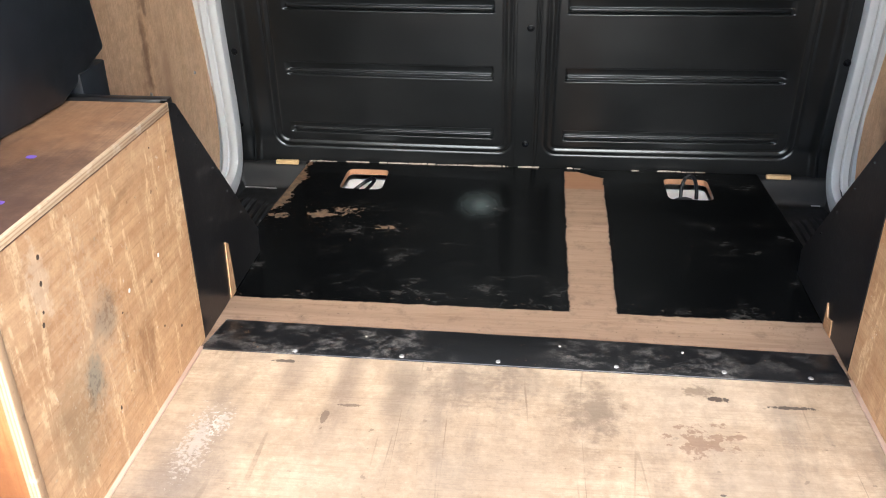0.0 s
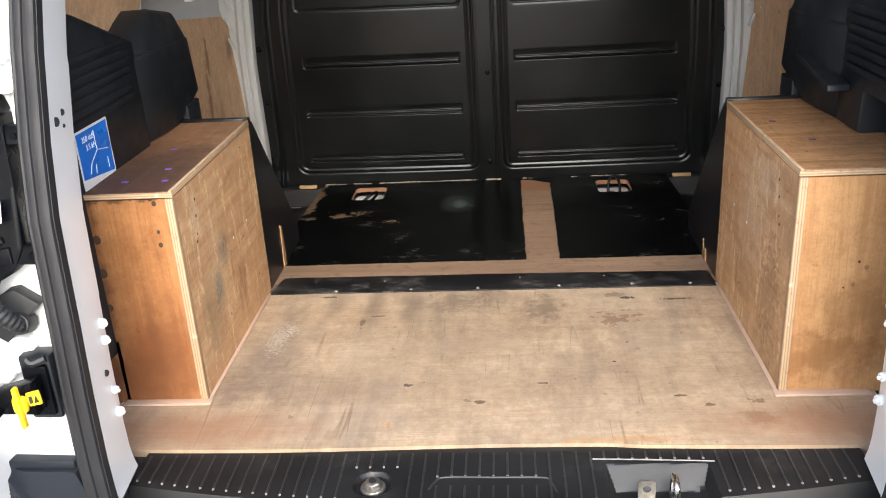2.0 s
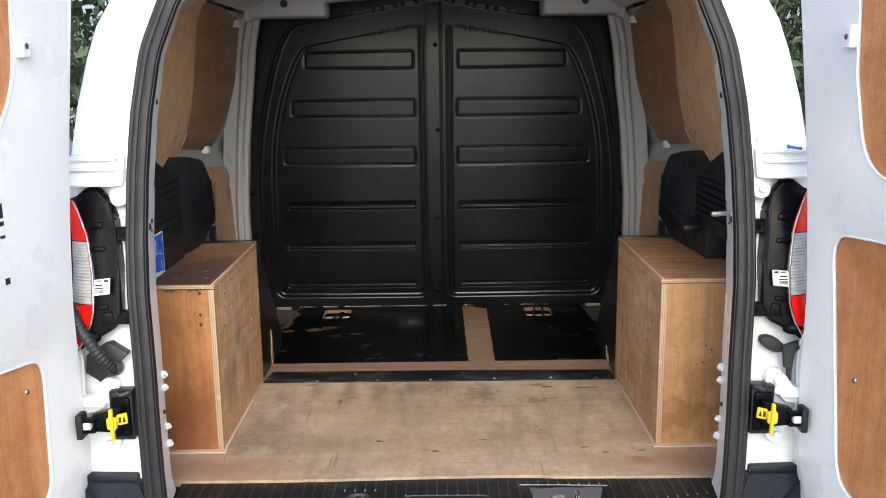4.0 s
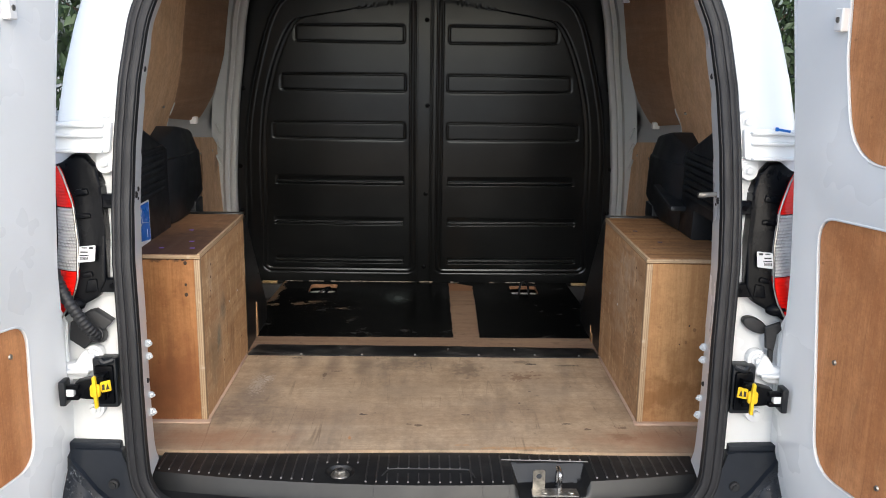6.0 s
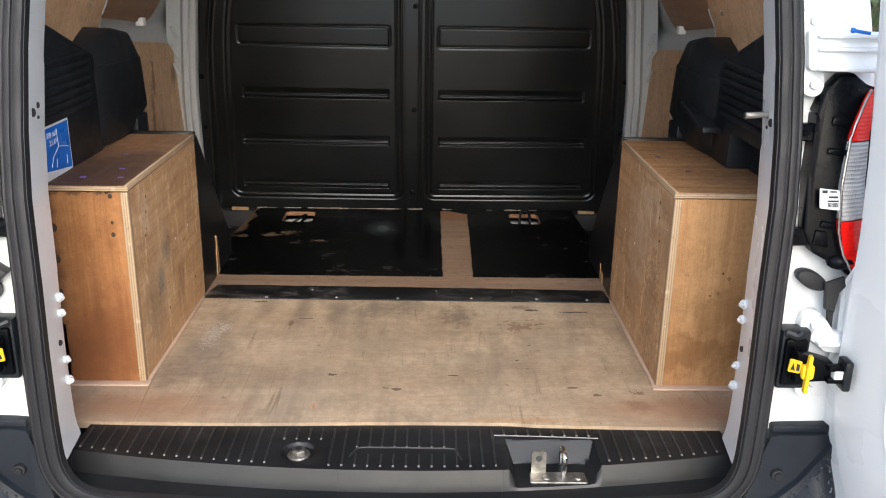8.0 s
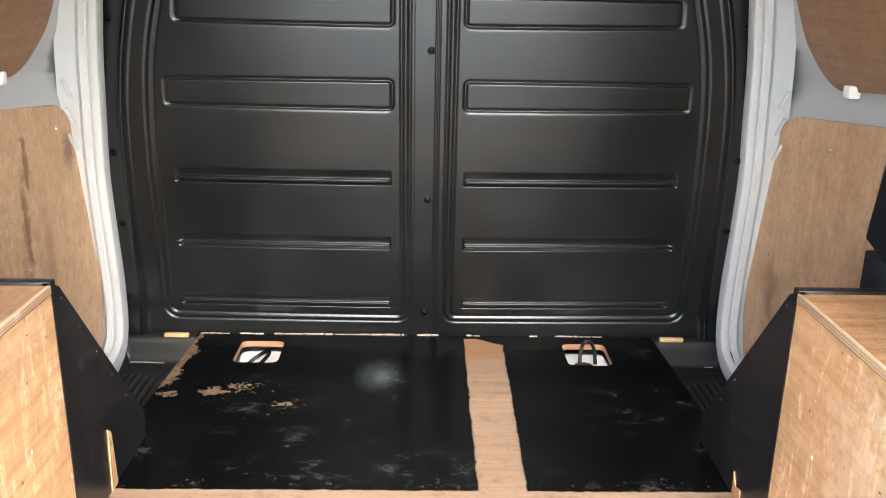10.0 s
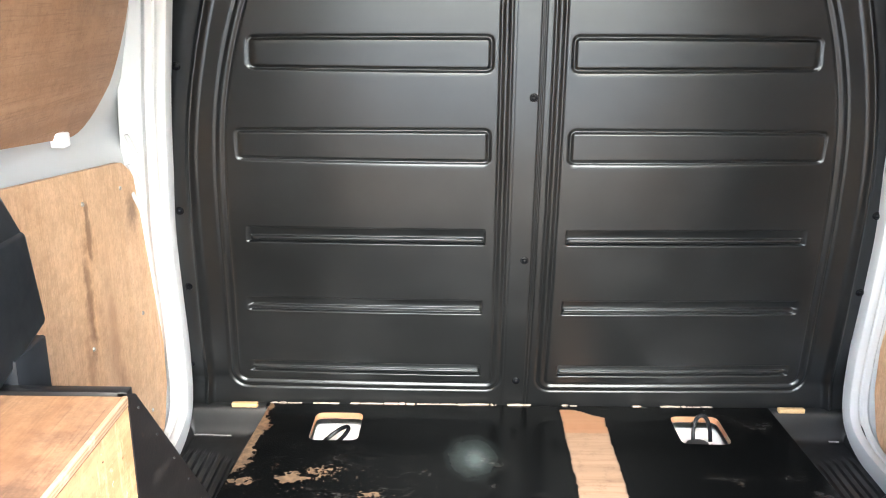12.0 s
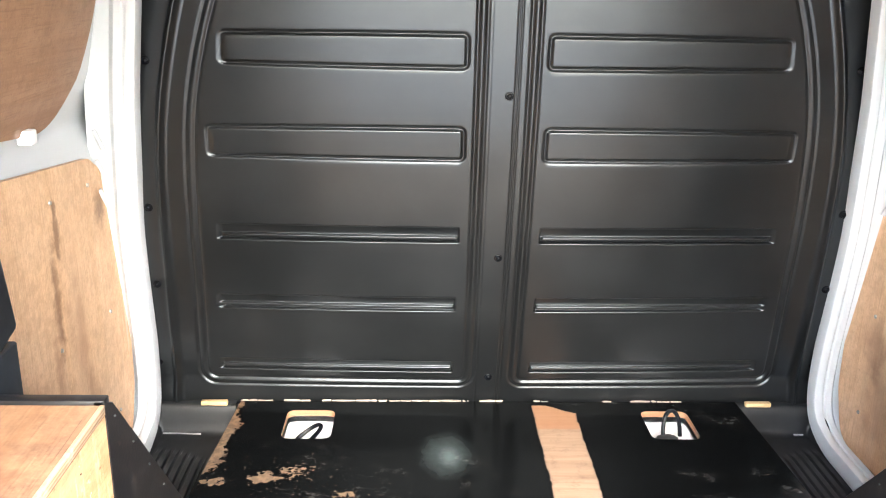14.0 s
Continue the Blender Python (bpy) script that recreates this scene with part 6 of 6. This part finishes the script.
def door_check(s):
    t = thing("door_check", (s * 0.65, -0.29, 0.73), "black door check strap with a yellow release lever", "door check", "door checks")
    part("mount", block(*sorted((s * 0.630, s * 0.675)), -0.300, -0.268, 0.712, 0.812, 0.004), TRIM_BLACK, t)
    part("mount_plate", block(*sorted((s * 0.634, s * 0.668)), -0.308, -0.298, 0.722, 0.800, 0.003), GLOSS_BLACK, t)
    part("hook", tube(curve([(s * 0.632, -0.305, 0.812), (s * 0.648, -0.312, 0.808), (s * 0.655, -0.312, 0.815)], 5), 0.006, 8), TRIM_BLACK, t)
    b = slab([(0.640, 0.742), (0.69, 0.752), (0.69, 0.782), (0.640, 0.792)], lambda u, v, w: (s * u, -0.335 + w - 0.25 * (u - 0.62), v), 0, 0.03, 0.004)
    part("body", b, GLOSS_BLACK, t)
    for z in (0.757, 0.777):
        part("strap", block(*sorted((s * 0.68, s * 0.706)), -0.362, -0.348, z - 0.004, z + 0.004, 0.001), GLOSS_BLACK, t)
    part("clevis", block(*sorted((s * 0.702, s * 0.714)), -0.368, -0.338, 0.742, 0.79, 0.003), TRIM_BLACK, t)
    part("pin_eye", block(*sorted((s * 0.688, s * 0.702)), -0.364, -0.350, 0.760, 0.774, 0.002), WHITE, t)
    pts = rounded([(0.644, 0.738), (0.650, 0.738), (0.652, 0.800), (0.646, 0.800)], 0.0035, 3)
    lever = part("lever", slab(pts, lambda u, v, w: (s * u, -0.366 + w, v), 0, 0.008, 0.002, 2), YELLOW, t, "yellow plastic lever")
    part("lever_pad", slab(rounded([(0.641, 0.757), (0.660, 0.757), (0.660, 0.782), (0.641, 0.782)], 0.006, 3), lambda u, v, w: (s * u, -0.360 + w, v), 0, 0.01, 0.003, 2), YELLOW, lever)
    tag = part("tag", slab(rounded([(0.622, 0.768), (0.641, 0.764), (0.643, 0.784), (0.624, 0.789)], 0.002, 3), lambda u, v, w: (s * u, -0.352 + w, v), 0, 0.004, 0.001, 1), YELLOW, t, "yellow warning tag")
    part("tag_print", slab([(0.625, 0.772), (0.632, 0.770), (0.629, 0.783)], lambda u, v, w: (s * u, -0.3524 + w, v), 0, 0.001), INK, tag)
    part("tag_print", slab([(0.634, 0.770), (0.639, 0.769), (0.639, 0.780), (0.634, 0.781)], lambda u, v, w: (s * u, -0.3524 + w, v), 0, 0.001), INK, tag)
    for ob in t.children:
        ob.location.x -= 0.036 if s > 0 else -0.033
        ob.location.z += 0.004 if s > 0 else 0.010


def left_loom():
    t = thing("wiring_conduit", (-0.67, -0.3, 0.83), "black corrugated wiring conduit from the door to the body", "cable conduit")
    line = curve([(-0.725, -0.272, 1.03), (-0.701, -0.286, 0.975), (-0.684, -0.298, 0.948), (-0.662, -0.304, 0.915), (-0.645, -0.304, 0.889), (-0.634, -0.292, 0.868), (-0.636, -0.274, 0.858)], 16)
    part("hose", tube(line, 0.0105, 12, lambda i: 1.0 + 0.15 * (i % 4 < 2)), RUBBER, t, sharp=80)
    pad = [(0.641, 0.909), (0.607, 0.888), (0.662, 0.834), (0.690, 0.852), (0.688, 0.885), (0.655, 0.906)]
    part("boot", slab(pad, on_rear(-1, 0.0), 0.012, -0.010, 0.003, 2), RUBBER, t)
    part("collar", rod((-0.634, -0.290, 0.866), (-0.637, -0.262, 0.858), 0.0145, 14, 0.017, 0.003), RUBBER, t)


def right_grommet():
    t = thing("rubber_grommet", (0.68, -0.28, 0.86), "black rubber grommet with a short strap", "grommet")
    pts = [(0.640 + 0.024 * math.cos(a), 0.889 + 0.014 * math.sin(a) - 0.008 * math.cos(a)) for a in span(0, 5.98, 20)]
    part("grommet", slab(pts, on_rear(1, 0.0), 0.01, -0.010, 0.004, 2), RUBBER, t)
    part("strap", slab([(0.657, 0.849), (0.673, 0.843), (0.679, 0.875), (0.688, 0.884), (0.685, 0.899), (0.655, 0.889)], on_rear(1, 0.012), 0.0, -0.008, 0.002, 1), RUBBER, t)
    part("tail", slab([(0.666, 0.79), (0.674, 0.79), (0.675, 0.845), (0.664, 0.848)], on_rear(1, 0.008), 0.0, -0.006, 0.002, 1), RUBBER, t)


def lash_peg(s):
    z = 1.127
    t = thing("door_peg", (s * 0.60, -0.14, z), "small grey metal peg on the door lip", "peg")
    part("peg", rod((s * 0.603, -0.140, z), (s * 0.546, -0.147, z - 0.002), 0.0045, 10, 0.0058, 0.001), STEEL, t)


def blue_tie():
    t = thing("cable_tie", (0.70, -0.2, 1.26), "short blue plastic tie above the upper hinge", "cable tie")
    part("band", tube(curve([(0.672, -0.205, 1.265), (0.683, -0.211, 1.263), (0.694, -0.212, 1.2615)], 5), 0.0026, 8), BLUE, t)
    part("buckle", block(0.668, 0.674, -0.209, -0.201, 1.261, 1.269, 0.002), BLUE, t)


blue_tie()
for s in (-1, 1):
    tail_lamp(s)
    door_check(s)
left_loom()
right_grommet()
lash_peg(1)


# ---- the two open rear doors ----
def rear_door(s):
    a = radians(9)
    hx, hy = (0.688 if s > 0 else -0.694), -0.29
    along, inward = Vector((s * math.sin(a), -math.cos(a), 0)), Vector((-s * math.cos(a), -math.sin(a), 0))

    def to(u, v, w):
        return Vector((hx, hy, 0)) + along * u - inward * w + Vector((0, 0, v))
    t = thing("rear_door", (hx, hy, 0.5), "white rear van door standing open, lined with orange plywood", "van door", "rear doors")
    skin = rounded([(-0.006, 0.585), (0.03, 0.528), (0.10, 0.500), (0.24, 0.524), (0.36, 0.553), (0.62, 0.60), (0.64, 1.70), (-0.12, 1.70), (-0.09, 1.55), (-0.045, 1.32), (-0.030, 1.235), (-0.008, 1.085), (0.006, 0.93), (-0.021, 0.885), (-0.013, 0.80), (-0.030, 0.725), (-0.035, 0.680), (-0.014, 0.635)], [0.05, 0.05, 0.06, 0.2, 0.3, 0.03, 0.1, 0.1, 0.1, 0.1, 0.1, 0.1, 0.010, 0.014, 0.08, 0.05, 0.02, 0.03], 6)
    hem = [to(u + (0.006 if u < 0.3 else -0.006), v + (0.005 if v < 0.62 else -0.002), 0.004) for u, v in skin]
    part("hem", tube(hem + hem[:2], 0.0048, 8), WHITE, t, "folded white hem round the door's edge")
    part("outer_skin", slab(skin, to, 0.004, 0.07, 0.014, 4), WHITE, t)
    inner = rounded([(0.040, 0.665), (0.085, 0.580), (0.155, 0.562), (0.36, 0.590), (0.60, 0.63), (0.615, 1.67), (-0.065, 1.67), (-0.055, 1.55), (-0.005, 1.25), (0.022, 1.0), (0.022, 0.76)], [0.10, 0.06, 0.08, 0.2, 0.03, 0.1, 0.1, 0.1, 0.3, 0.3, 0.1], 6)
    low_pts = [(0.140, 0.668), (0.30, 0.672), (0.585, 0.70), (0.585, 0.975), (0.30, 0.948), (0.128, 0.930)] if s < 0 else [(0.155, 0.672), (0.33, 0.680), (0.585, 0.70), (0.585, 1.14), (0.30, 1.14), (0.088, 1.128)]
    lowcut = rounded(low_pts, [0.05 if s < 0 else 0.07, 0.1, 0.04, 0.04, 0.1, 0.045], 6)
    upcut = rounded([(0.25 if s < 0 else 0.16, 1.235), (0.585, 1.235), (0.585, 1.60), (0.105, 1.60), (0.125 if s < 0 else 0.118, 1.40)], [0.13 if s < 0 else 0.11, 0.04, 0.04, 0.04, 0.2], 8)
    part("inner_frame", slab(inner, to, -0.012, 0.010, 0.007, 3, holes=(lowcut, upcut)), WHITE, t)
    lip = bmesh.new()
    for cut in (lowcut, upcut):
        ring = [to(u, v, -0.0115) for u, v in cut]
        tube(ring + ring[:2], 0.0022, 8, bm=lip)
    part("frame_lip", lip, WHITE, t)
    shrink = lambda pts, cx, cz, k: [(cx + (x - cx) * k, cz + (z - cz) * k) for x, z in pts]
    low = part("lower_panel", slab(shrink(lowcut, 0.375, 0.82 if s < 0 else 0.92, 0.992), to, -0.008, 0.0), PLY_DOOR, t, "orange plywood panel")
    part("upper_panel", slab(shrink(upcut, 0.36, 1.43, 0.992), to, -0.008, 0.0), PLY_DOOR, t, "orange plywood panel over the window")
    for u, v in ((0.176, 0.885), (0.32, 0.722), (0.50, 0.722), (0.32, 0.935 if s < 0 else 1.12), (0.50, 0.95 if s < 0 else 1.12)):
        p, q = to(u, v, -0.007), to(u, v, -0.011)
        part("screw", rod(p, q, 0.0055, 10, 0.004), STEEL, low)
    b = slab(rounded([(0.092, 1.445), (0.114, 1.445), (0.114, 1.483), (0.092, 1.483)], 0.003, 3), to, -0.026, -0.011, 0.002, 1)
    clip = part("clip", b, PLASTIC_WHITE, t, "white plastic clip")
    part("clip_screw", rod(to(0.103, 1.464, -0.025), to(0.103, 1.464, -0.0275), 0.005, 10), STEEL, clip)
    if s > 0:
        part("bottom_latch", slab(rounded([(0.275, 0.525), (0.36, 0.53), (0.36, 0.57), (0.275, 0.565)], 0.006, 3), to, -0.04, -0.010, 0.004, 2), TRIM_BLACK, t, "black plastic latch housing")
    else:
        for v, h in ((1.19, 0.024), (1.178, 0.007), (1.157, 0.005), (1.08, 0.011)):
            part("print_mark", slab([(0.192, v), (0.204, v), (0.204, v + h), (0.192, v + h)], to, -0.0126, -0.011), INK, t, "black printed mark")
    return t


for s in (-1, 1):
    door = rear_door(s)
    hinge(s, True, door)
    hinge(s, False, door)


# the rear frame and all that it carries are shifted sideways to fit the camera's view
for ob in [o for o in scene.objects if o.parent is None]:
    if ob.name.split(".")[0] in ("wall_rear_frame", "trim_door_lip", "weather_seal", "rear_bumper", "water_droplets", "tail_lamp", "door_check", "wiring_conduit", "rubber_grommet", "cable_tie", "door_peg", "rear_door"):
        ob.location.x += 0.008
